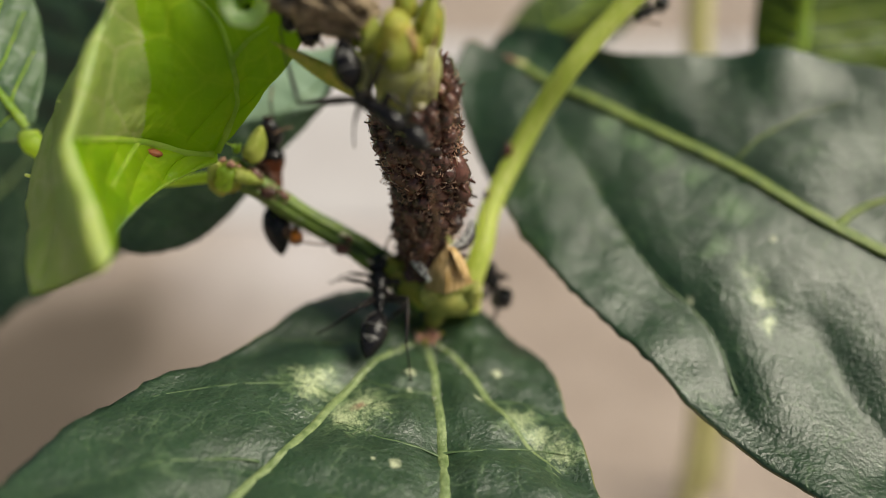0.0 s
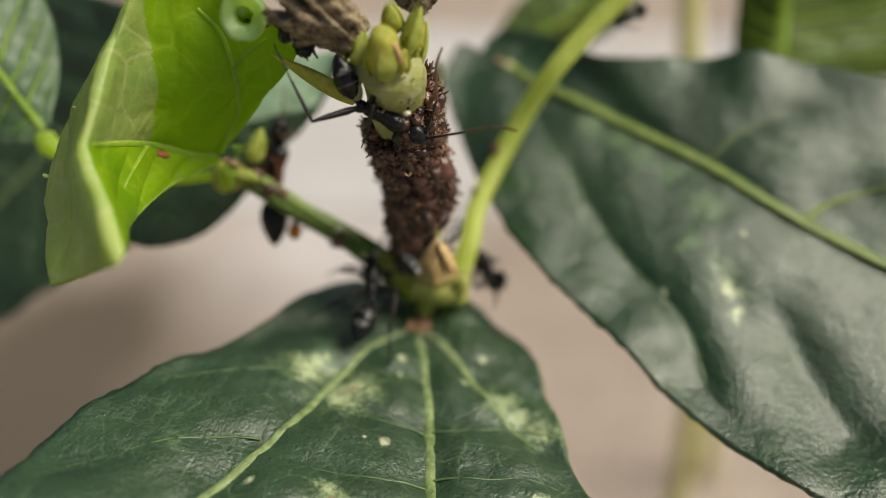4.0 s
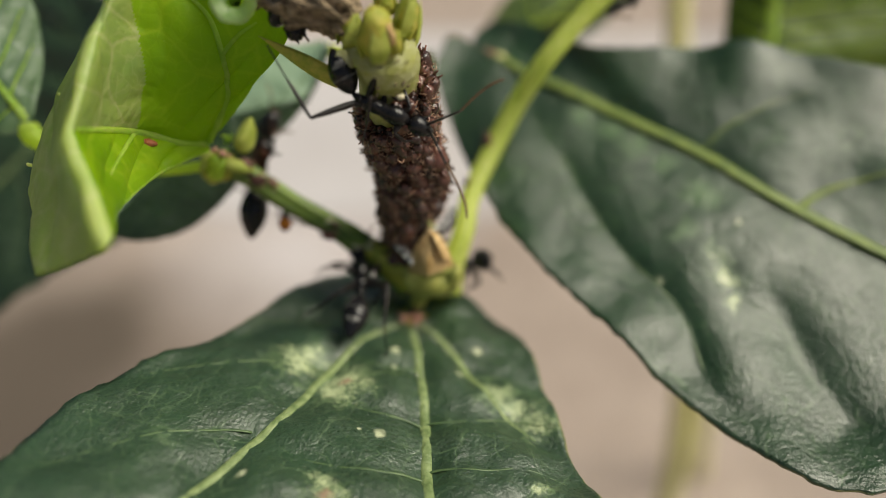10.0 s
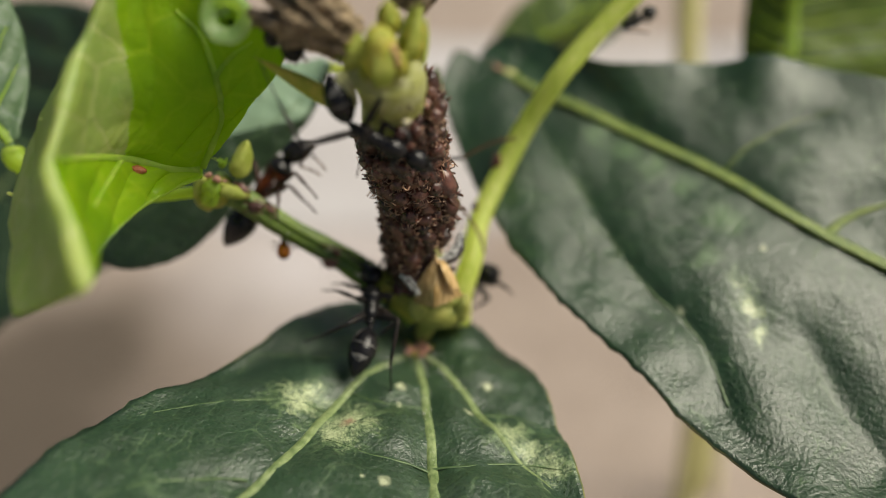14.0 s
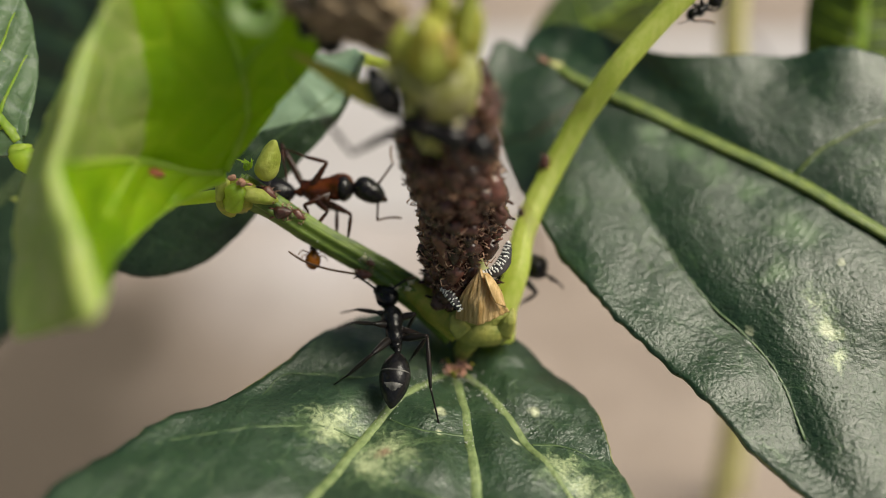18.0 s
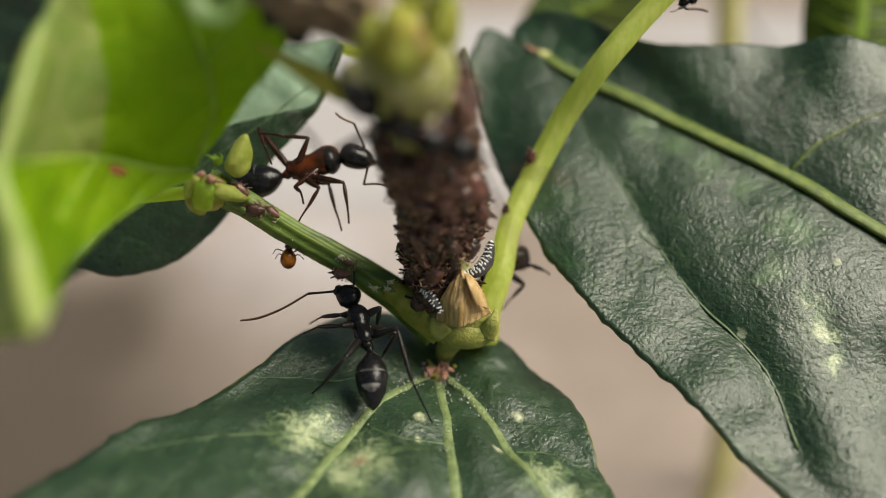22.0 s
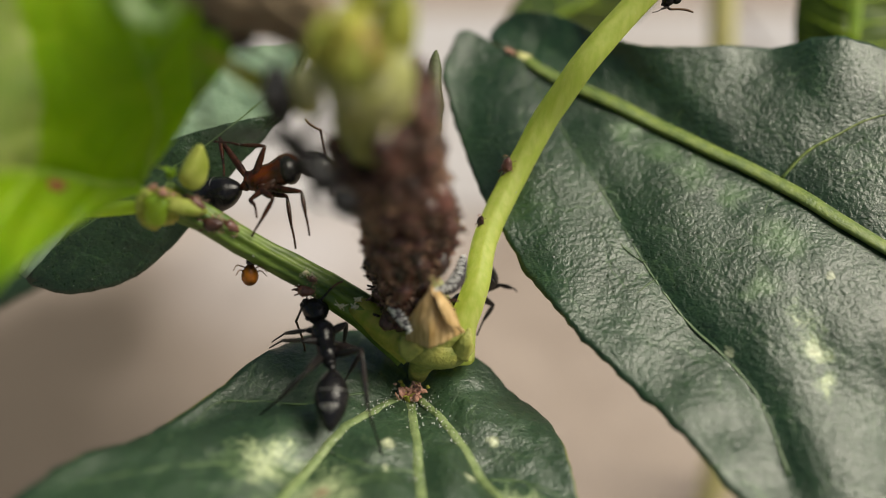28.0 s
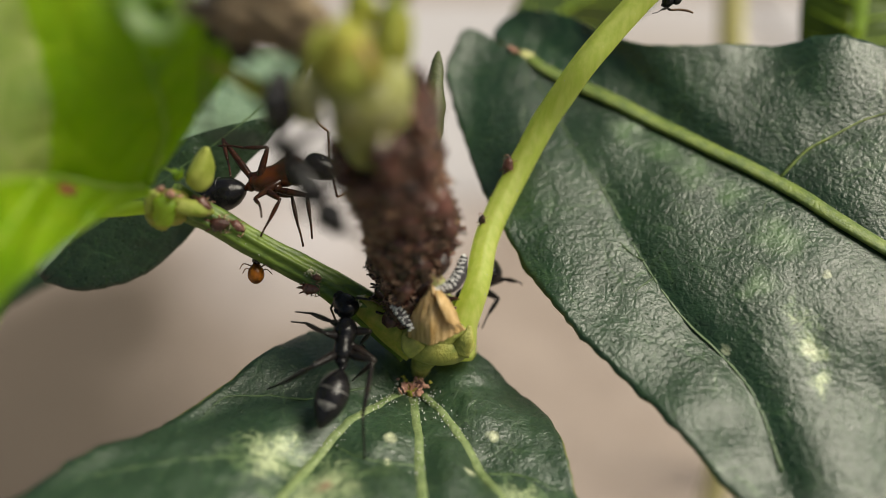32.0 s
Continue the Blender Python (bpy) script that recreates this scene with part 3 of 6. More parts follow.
part("short_stalk", tube([(-0.26, -0.99, -1.89), (-0.71, -1.27, -2.25), front.near((-1.01, -0.35, -3.95), -0.3)], (0.8, 0.65, 0.4), 14, 12, lumps=0.3), M_COLLAR, plant)
for k in range(70):
    q = front.near(A3((-1.27, -1.67, -3.73)) + A3((RNG.normal(0, 0.42), RNG.normal(0, 0.26), 0)), RNG.uniform(0.25, 0.55))
    d = RNG.normal(0, 0.12, 3)
    part("leaf_scar", blob(q - d, q + d, RNG.uniform(0.05, 0.13), lumps=1.2, nu=8, nv=6), (M_PINK, M_PINK, M_PINK, M_BUD)[k % 4], plant, "reddish scarred leaf base")

# right leaf: large, dark, quilted, drooping towards the viewer
# creases beside the veins of the right leaf: line, depth, width
RIGHT_MIDRIB = [(4.74, 15.79, 6.68), (7.8, 13.4, 6.1), (10.99, 11.45, 5.56), (14.87, 8.67, 4.82), (18.58, 5.91, 4.08), (22.97, 1.79, 2.86), (34, -5, -1)]
RIGHT_CREASE = [(5.0, 15.6, 6.6), (7.83, 9.03, 4.35), (9.38, 5.85, 3.2), (10.56, 2.85, 2.15), (11.6, 0.6, 1.35), (12.8, -1.3, 0.65), (14.0, -2.7, 0.15), (15.1, -4.4, -0.4), (15.7, -6.2, -1.0), (16.0, -8.1, -1.8), (16.5, -9.6, -2.4), (18.6, -12.4, -3.2)]
RIGHT_FURROW = [(20.4, -2.4, 0.9), (21.5, -4.6, 0.1), (22.4, -7.7, -1.0), (23.6, -10.6, -2.1), (25.2, -13.6, -3.1)]
RIGHT_VEINS = [
    [(18.61, 6.3, 4.1), (20.0, 7.3, 4.9), (21.35, 7.83, 5.38), (23.35, 8.4, 6.4), (26.0, 8.6, 7.2)],
    [(23.61, 1.26, 2.6), (25.3, 2.3, 3.2), (27.0, 2.87, 3.5), (30.0, 3.2, 4.2)],
    [(18.3, 5.9, 4.0), (17.4, 4.6, 3.3), (17.0, 3.2, 2.8), (16.6, 1.6, 2.1)],
    [(23.15, 0.59, 2.4), (22.0, -0.9, 1.6), (21.9, -2.9, 0.9), (22.2, -5.2, 0.0)],
    [(7.62, 9.24, 4.5), (5.88, 8.51, 3.9)],
    [(9.58, 6.71, 3.5), (8.6, 6.3, 3.2), (7.59, 5.46, 2.8)],
    [(11.34, 1.3, 1.7), (9.93, 0.3, 1.0)],
    [(10.91, 2.11, 2.0), (9.9, 3.0, 2.1), (9.26, 4.37, 2.5)],
    [(5.0, 15.4, 6.5), (3.6, 13.6, 5.6), (3.0, 11.6, 4.8), (2.9, 9.6, 4.1)],
    [(5.0, 15.5, 6.5), (3.2, 14.4, 5.9), (2.0, 12.9, 5.2)],
    [(5.2, 15.2, 6.5), (5.0, 12.2, 5.4), (4.7, 9.4, 4.3)],
    [(13.0, 10.0, 5.2), (14.6, 11.2, 6.3), (15.5, 12.4, 7.2)],
]
right = Blade(
    [(4.57, 15.94, 6.73), (1.86, 17.77, 7.37), (0.86, 16.55, 6.80), (0.38, 14.15, 5.66), (2.94, 5.65, 2.44), (6.28, -0.59, 0.26), (9.82, -4.72, -1.05), (12.95, -8.39, -2.22), (19.1, -14.27, -3.97), (22.92, -15.58, -4.12)],
    [(4.74, 15.79, 6.68), (7.44, 13.72, 6.12), (10.99, 11.45, 5.56), (14.87, 8.67, 4.82), (18.58, 5.91, 4.08), (22.97, 1.79, 2.86), (34, -5, -1), (38, -12, -4)],
    [(4.93, 15.99, 6.78), (3.31, 17.99, 6.97), (4.43, 19.72, 7.56), (7.54, 18.34, 8.32), (12.13, 14.07, 8.03), (18.65, 13.2, 8.51), (24.9, 11.5, 9.1), (42, 4, 6), (44, -6, 0)],
    ns=150, nv=56, quilt=0.05, ribs=8, skew=0.75, rough=0.12, wave=0.8, seed=9.0, furrow=0.0,
    steps=[(RIGHT_MIDRIB, 0.5, 2.0), (RIGHT_CREASE, 1.1, 1.35), (RIGHT_FURROW, 1.3, 2.0),
           ([(16.2, 0.4, 1.7), (18.1, -2.2, 0.75), (18.9, -4.6, -0.1), (19.6, -7.6, -1.2)], 0.3, 1.2),
           ([(23.61, 1.26, 2.6), (25.3, 2.3, 3.2), (27.0, 2.87, 3.5), (30.0, 3.2, 4.2)], 0.8, 1.6),
           ([(18.61, 6.3, 4.1), (21.35, 7.83, 5.38), (23.35, 8.4, 6.4), (26.0, 8.6, 7.2)], 0.5, 1.4)])
M_RIGHT = mature_leaf("right_leaf_green", (0.010, 0.034, 0.011), (0.12, 0.21, 0.085), *([(*right.near(p[:3]), p[3]) for p in places] for places in (RIGHT_PATCHES, RIGHT_DOTS, RIGHT_STREAKS)), gloss=(0.32, 0.42), spec=0.85)
right_part = leaf(plant, right, M_RIGHT, M_RIB, [[(q, 0) for q in np.linspace(0.03, 0.86, 14)], RIGHT_CREASE[:10]], 0, 0.75, label="large dark green quilted leaf", main_radius=(0.42, 0.62, 0.58, 0.55, 0.45), second=0.13, edge=0.05, lift=0.24)
fine_veins(right_part, right, RIGHT_VEINS[2:], 0.045, 0.12)
for line, width in ((RIGHT_VEINS[1], 0.34), (RIGHT_VEINS[0], 0.1)):
    fine_veins(right_part, right, [line], width, 0.2, M_RIB)

part("leaf_stalk", tube([(4.81, 15.69, 6.65), (11, 20, 2), (26, 28, -20), (36.5, 34.5, -59.5), (40, 36, -119.5)], (0.5, 0.7, 1.1, 1.6, 1.8), 40, 10), M_STALK, plant)

# petiole that arches up past the right leaf
PET = [(1.06, -0.46, -2.84), (1.34, 0.25, -1.15), (2.07, 1.46, 0.54), (2.66, 3.9, 1.96), (4.1, 6.37, 3.88), (5.74, 7.81, 6.64), (7.44, 8.01, 9.68), (9.48, 9.18, 11.8), (12.14, 10.46, 14.21), (15.6, 12.1, 16.9)]
part("petiole", tube(PET, (0.95, 0.76, 0.68, 0.67, 0.68, 0.69, 0.68, 0.66, 0.65, 0.64), 50, 28, lumps=0.04, flute=0.035), M_PETIOLE, plant, "yellow-green arching petiole")

# side branch with its terminal knot
BRA = [(-1.18, -0.63, -1.6), (-3, -0.11, -0.44), (-5.98, 0.71, 1.42), (-8.84, 1.16, 3.14), (-11.45, 1.26, 5.21), (-12.84, 1, 6.5)]
part("branch", tube(BRA, (1.2, 0.88, 0.66, 0.60, 0.62, 0.72), 40, 28, lumps=0.1, flute=0.2), M_BRANCH, plant, "ridged green side branch")
part("branch_base", tube([(-4.18, 0.09, 0.46), (-2.67, -0.61, -0.27), (-1.01, -1.47, -1.21)], (0.6, 0.85, 1.0), 14, 16, lumps=0.2), M_BUD, plant)
part("branch_knot", blob((-13.67, -0.13, 5.72), (-12.01, 1.24, 6.47), 0.85, lumps=0.8), M_BUD, plant)
part("knot_scale", blob((-12.61, 0.19, 6.6), (-10.75, 0.77, 5.72), 0.42, (0, -0.8, 0.6), 1.2, egg_shape, lumps=0.5), M_SEPAL, plant)
part("knot_scale", blob((-13.1, -0.44, 5.81), (-12.41, 0.31, 7.08), 0.55, lumps=0.7), M_VEIN_YOUNG, plant)
part("knot_scale", blob((-13.7, -0.07, 6.28), (-13.18, 0.81, 7.07), 0.3, lumps=0.7), M_SEPAL, plant)
for k in range(9):
    q = A3((-12.29, 0.24, 7.32)) + RNG.normal(0, 0.2, 3)
    part("scar", blob(q, q + RNG.normal(0, 0.16, 3), 0.17, lumps=0.8, nu=9, nv=7), M_PINK, plant, "pinkish scar on the knot")
part("side_bud", blob((-11.51, 1.18, 6.72), (-10.73, 1.79, 8.78), 0.62, wide=0.95, profile=lambda u: (1 - abs(2 * u - 1) ** 4) ** 0.5 * (0.8 + 0.25 * math.sin(5 * u)), lumps=0.45), M_SEPAL, plant)
for k in range(7):
    q = A3((-12.12, 0.96, 7.57)) + RNG.normal(0, 0.3, 3) * A3((1, 0.4, 0.3))
    part("hair", tube([q, q + A3((0.1, 0, 0.3)), q + A3((RNG.normal(0, 0.3), 0, 0.55))], (0.07, 0.05, 0.02), 6, 5), M_VEIN_YOUNG, plant)

# young leaf, bright and thin, folded over along its outer side
young = Blade(
    [(-12.45, -1.38, 8.33), (-13.8, -3.02, 8.49), (-14.64, -5.4, 8.84), (-14.75, -9.21, 9.61), (-13.2, -14.25, 11.21), (-15.53, -12.69, 9.16), (-18.36, -11.53, 7.41)],
    [(-12.45, -1.19, 8.57), (-14.1, -2.13, 9.35), (-15.54, -3.11, 10.4), (-16.15, -5.7, 11.79), (-16.38, -8.67, 13.34), (-18.55, -6.92, 11.04), (-20.78, -5.61, 8.65)],
    [(-12.25, -1.09, 8.7), (-9.49, -1.41, 12.39), (-7.4, -1.23, 15.92), (-13.26, -0.23, 19), (-15.5, -2.14, 18.16), (-17.22, -2.09, 15.75), (-19.3, -2.53, 12.71)],
    ns=180, nv=48, quilt=0.2, ribs=6, skew=0.4, rough=0.12, wave=0.1, seed=4.0, furrow=0.05,
    steps=[([(-14.03, -0.9, 18.62), (-14.74, -2.04, 15.12), (-15.5, -3.08, 10.77)], 0.8, 1.3)], fold=120,
    grooves=[([(-12.55, -1.09, 8.7), (-10.94, -1.24, 12.48), (-11.07, -1.38, 15.62), (-12.25, -1.26, 17.28)], 0.3, 0.7)])
young_leaf_part = leaf(plant, young, M_YOUNG, M_VEIN_YOUNG, [], 0, 0.4, thick=0.18, label="thin bright green young leaf folded over", rim=(120, 0, M_FLAP, M_RIM))
for line, width in (([young.on(q, 0) for q in (0.02, 0.2, 0.4, 0.62)], 0.26),
                    ([(-12.55, -1.09, 8.7), (-10.94, -1.24, 12.48), (-11.07, -1.38, 15.62), (-12.25, -1.26, 17.28)], 0.18),
                    ([young.on(0.36, -0.03), young.on(0.44, -0.3), young.on(0.52, -0.55)], 0.13),
                    ([(-10.85, -1.23, 14.15), (-9.88, -0.85, 14.97), (-8.89, -0.76, 15.57)], 0.12)):
    pts = np.array([young.near(p, 0.15) for p in curve(line, 50)])
    for _ in range(6):
        pts[1:-1] = (pts[:-2] + 2 * pts[1:-1] + pts[2:]) / 4
    part("main_vein", tube(pts, (width, width * 0.85, width * 0.45), 50, 8, 0.45, up=(0.2, -0.8, 0.4), smooth_line=False), M_VEIN_YOUNG, young_leaf_part)
part("margin", tube(young.G[4:116, 0], (0.06, 0.11, 0.11, 0.06), 40, 6, smooth_line=False), M_VEIN_YOUNG, young_leaf_part)
for x, y, r, m in ((0, 0, 0.27, M_BLEMISH), (0.05, 0.02, 0.13, M_PINK), (-3.4, -2.2, 0.09, M_RIM), (-2.6, 2.6, 0.08, M_RIM)):
    q = young.near(A3((-15.36, -3.26, 9.7)) + A3((x, 0, y)), 0.12 + (0.12 if m is M_PINK else 0))
    part("blemish", blob(q - A3((r * 1.9, 0, 0)), q + A3((r * 1.9, 0, -0.1)), r, lumps=0.5, nu=10, nv=8), m, plant, "small reddish blemish on the young leaf" if m is M_BLEMISH else "")

# small leaf at the far side of the young one
small = Blade(
    [(-24.6, 2.72, 7.3), (-26.6, 2.64, 7.22), (-28.78, 2.72, 7.37), (-31.71, 3.57, 8.53)],
    [(-24.71, 3.09, 7.8), (-26.08, 3.58, 10.13), (-27.23, 4.38, 12.04), (-29.05, 5.57, 14.47)],
    [(-24.42, 3.32, 8.09), (-24.39, 6.56, 10.73), (-25.34, 9.01, 14), (-27.21, 10.33, 15.78)],
    quilt=0.2, ribs=5, skew=0.5, rough=0.3, wave=0.3, seed=11.0, furrow=0.15)
leaf(plant, small, M_YOUNG2, M_VEIN_YOUNG, [[(0.02, 0), (0.4, 0), (0.9, 0)]], 5, 0.5, thick=0.2, label="small fresh green leaf", main_radius=(0.35, 0.15))
part("leaf_stalk", tube([(-24.67, 3.03, 7.71), (-24.49, 2.59, 7.13), (-21.86, 1.7, 5.91), (-17.85, 1.31, 5.32), (-13.21, 0.72, 6.13)], (0.5, 0.7, 0.35, 0.3, 0.35), 40, 10), M_VEIN_YOUNG, plant)

# back leaf: dark, behind the branch
back = Blade(
    [(-7.01, 10.54, 9.38), (-8.32, 8.6, 6.86), (-10.97, 6.74, 4.48), (-13.28, 4.89, 2.1), (-16.09, 2.74, 0.16), (-19.18, 1.7, -0.3), (-21.46, 1.96, 0.1)],
    [(-7.02, 10.74, 9.64), (-8.29, 8.31, 7.14), (-9.94, 7.63, 6.94), (-11.78, 7.37, 6.62), (-13.61, 7.05, 6.23), (-16.21, 6.23, 5.22), (-21.79, 2.16, 0.36)],
    [(-7.48, 11.79, 9.38), (-9.47, 11.37, 9.37), (-12.51, 11.32, 9.37), (-15.73, 10.08, 8.65), (-19.06, 8.61, 6.79), (-21.49, 5.72, 3.87), (-22.12, 2.35, 0.62)],
    quilt=0.08, ribs=7, skew=0.5, rough=0.25, wave=0.3, seed=21.0, furrow=0.1)
leaf(plant, back, M_BACK, M_SIDE, [[(0.02, 0), (0.4, 0), (0.96, 0)]], 0, 0.5, label="dark green leaf with pale painted sheen behind the branch", main_radius=(0.1, 0.06), rib_radius=0.05, rim=(None, 24, M_GLARE, M_GLARE), sides=(-1,))
part("leaf_stalk", tube([(-7.48, 12.91, 8.54), (-5.1, 11.18, 8.2), (-2.58, 5.59, 7.4), (-1.9, 1.17, 6.53)], (0.4, 0.5, 0.6, 0.7), 30, 10), M_PETIOLE, plant)

# large dark leaf farther back
far = Blade(
    [(-22.34, 22.22, 6.55), (-20, 19.99, 0.24), (-20.77, 16.94, -5.45), (-24.78, 14.78, -8.27), (-32.31, 12.27, -11.48), (-38.27, 9.03, -14.03), (-46, 7.02, -14.91)],
    [(-24.15, 23.75, 6.95), (-26.98, 22.6, 3.81), (-31.34, 21.99, -0.27), (-36.44, 20.34, -4.03), (-41.08, 17.79, -7.34), (-45.58, 14.44, -10.06), (-50.18, 8.9, -14.02)],
    [(-25.63, 24.32, 7.73), (-31.41, 28.14, 7.9), (-37.58, 29.75, 6.81), (-43.95, 28.75, 3.91), (-50.32, 25.79, 0.08), (-54.84, 20.7, -4.94), (-55.8, 13.71, -10.87)],
    quilt=0.5, ribs=7, skew=0.5, rough=0.6, wave=0.5, seed=31.0, furrow=0.3)
leaf(plant, far, M_BACK, M_VEIN, [[(0.02, 0), (0.4, 0), (0.96, 0)]], 7, 0.5, label="large dark green leaf in the background", main_radius=(0.5, 0.2))
part("leaf_stalk", tube([(-49.94, 9.05, -13.82), (-57.24, 4.16, -23.52), (-60, 10, -70), (-30, 5, -117), (-1.5, 3, -117)], (0.5, 0.7, 0.9, 1.0, 1.0), 40, 10), M_PETIOLE, plant)

# ---- flower head at the tip of the stalk ----
def flower_bud(a, b, r, label="round yellow-green flower bud", full=False):
    ob = part("flower_bud", blob(a, b, r, profile=(lambda u: (1 - abs(2 * u - 1) ** 2.6) ** 0.5) if full else egg_shape, lumps=0.35), M_BUD, plant, label)
    a, b = A3(a), A3(b)
    x, y, z = frame3(b - a, (0, 0, 1))
    for k in range(3):
        w = k * 2.09 + RNG.uniform(0, 1.5)
        side = x * math.cos(w) + y * math.sin(w)
        far = RNG.uniform(0.9, 1.12)
        if full:
            far *= 0.92
        line = [a + side * r * 0.75, a + (b - a) * 0.3 + side * r * 1.02, a + (b - a) * 0.65 * far + side * r * 0.86, a + (b - a) * far + side * r * 0.3]
        part("sepal", tube(line, (0.4 * r, 0.7 * r, 0.5 * r, 0.08 * r), 14, 10, 0.16, up=side), M_SEPAL, ob)


flower_bud((-2.61, -5.32, 15.5), (-2.5, -5.43, 18.0), 0.78, full=True)
part("dried_tip", blob((-1.75, -5.9, 16.3), (-1.95, -5.7, 17.4), 0.22, lumps=1.0), M_STRAW, plant, "brownish withered edge of the bud")
flower_bud((-1.47, -4.1, 16.17), (-0.83, -3.78, 18.26), 0.45)
flower_bud((-2.04, -3.6, 16.85), (-2.27, -3.66, 18.44), 0.5)
flower_bud((-1.08, -4.15, 15.45), (-0.62, -3.55, 17.56), 0.36)
flower_bud((-1.7, -5.55, 15.76), (-1.5, -5.71, 17.03), 0.36)
flower_bud((-4.15, -4, 15.52), (-3.57, -4.02, 17.15), 0.5)
for a, b, r in (((-2.53, -5.22, 14.71), (-1.86, -5.31, 16.24), 0.42), ((-3.89, -4.84, 13.9), (-4.38, -4.56, 15.61), 0.5), ((-1.59, -4.55, 13.93), (-1.18, -4.53, 15.61), 0.42), ((-2.93, -4.54, 13.12), (-2.57, -4.59, 14.72), 0.55)):
    part("stalk_lump", blob(a, b, r, lumps=0.6), M_STEM, plant)
for k in range(16):
    q = A3((-2.09, -5.5, 14.84)) + A3((RNG.uniform(-1.1, 1.1), RNG.uniform(-0.2, 0.2), RNG.uniform(-1.3, 1.3)))
    part("dry_fleck", blob(q - A3((0.1, 0, 0.05)), q + A3((0.06, 0, 0.16)), 0.045, lumps=0.6, nu=7, nv=6), M_DRY, plant)
part("bract", blob((-4.16, -3.77, 13.34), (-8.54, -3.02, 15.71), 0.6, wide=0.5, profile=lambda u: math.sin(math.pi * min(1, u * 0.9 + 0.1)) ** 0.8 * (1.1 - 0.75 * u)), M_BUD, plant, "pale green pointed bract")
part("bract", blob((-0.48, 4.38, 6.17), (-0.04, 10.05, 9.75), 0.72, (1, 0, 0), 0.9, egg_shape, lumps=0.3), M_OLIVE, plant, "small olive green pointed bract")
part("leaf_scar", blob((4.08, 16.22, 7.18), (4.7, 15.7, 6.95), 0.15, lumps=0.9), M_PINK, plant, "reddish scarred leaf base")


def husk(a, b, r0, r1, r2):
    """A withered, frayed tube with an open upper end."""
    a, b = A3(a), A3(b)
    x, y, z = frame3(b - a, (0, 0, 1))
    V, F, n, m = [], [], 64, 22
    for layer in (0, 1):
        for i in range(m + 1):
            u = i / m
            for j in range(n):
                w = 2 * math.pi * j / n
                r = (r0 + (r1 - r0) * min(1, u * 2) + (r2 - r1) * max(0, u * 2 - 1)) * (1 - 0.14 * layer)
                q = Vector((math.cos(w) * 2.4, math.sin(w) * 2.4, u * 1.6))
                r *= 1 + 0.4 * noise.noise(q * 1.6) + 0.28 * noise.noise(q * 4) + 0.16 * noise.noise(q * 11)
                top = 1 + 0.55 * noise.noise(Vector((math.cos(w) * 4, math.sin(w) * 4, 7)))
                V.append(a + z * np.linalg.norm(b - a) * u * top + (x * math.cos(w) + y * math.sin(w)) * r)
    k = (m + 1) * n
    for i in range(m):
        for j in range(n):
            q = (j + 1) % n
            F.append((i * n + j, i * n + q, (i + 1) * n + q, (i + 1) * n + j))
            F.append((k + i * n + q, k + i * n + j, k + (i + 1) * n + j, k + (i + 1) * n + q))
    for j in range(n):
        q = (j + 1) % n
        F.append((m * n + j, m * n + q, k + m * n + q, k + m * n + j))
    return np.array(V), F


h = part("withered_flower", husk((-3.86, -3.49, 16.36), (-6.87, -2.86, 18.57), 0.8, 1.35, 1.75), M_DRY, plant, "withered brown frayed flower husk")
part("seed_pod", blob((-5.13, -2.92, 17.46), (-6.91, -2.71, 19.76), 1.25), M_BACK, h, "dark green pod inside the husk")
for k in range(70):
    w = RNG.uniform(0, 6.28)
    base, out = A3((-4.29, -3.24, 16.7)), A3((-7.05, -2.66, 18.5))
    x, y, z = frame3(out - base, (0, 0, 1))
    u = RNG.uniform(0.2, 1.0)
    p = base + (out - base) * u + (x * math.cos(w) + y * math.sin(w)) * (0.9 + 0.7 * u)
    q = p + (out - base) * 0.25 * RNG.uniform(0.3, 1) + (x * math.cos(w) + y * math.sin(w)) * RNG.uniform(0.05, 0.35)
    part("fray", tube([p, (p + q) / 2 + RNG.normal(0, 0.08, 3), q], (0.06, 0.045, 0.015), 5, 5), M_DRY, h)
part("withered_flower", husk((-1.47, -1.92, 17.4), (-0.74, -1.46, 18.84), 0.6, 0.9, 1.1), M_DRY, plant, "withered brown frayed flower husk")

# curled tip of a second young leaf above
def trumpet(c, axis, r0, r1, depth):
    """A rolled leaf tip: a flared funnel whose lip turns back."""
    x, y, z = frame3(axis, (0, 0, 1))
    prof = [(r0, depth), (r0, depth * 0.6), (r0 * 1.15, depth * 0.3), (r0 * 1.6, depth * 0.12), (r1 * 0.8, 0.02), (r1 * 0.95, -0.02), (r1, 0.08), (r1 * 0.98, depth * 0.35), (r1 * 0.9, depth * 0.8), (r1 * 0.8, depth * 1.6)]
    n, V, F = 48, [], []
    for k, (r, d) in enumerate(prof):
        for j in range(n):
            w = 2 * math.pi * j / n
            rr = r * (1 + 0.10 * noise.noise(Vector((math.cos(w), math.sin(w), 0)) * 1.4) + 0.03 * noise.noise(Vector((math.cos(w), math.sin(w), k)) * 4))
            V.append(A3(c) + z * d + x * math.cos(w) * rr + y * math.sin(w) * rr)
    for k in range(len(prof) - 1):
        for j in range(n):
            q = (j + 1) % n
            F.append((k * n + j, k * n + q, k * n + n + q, k * n + n + j))
    return np.array(V), F


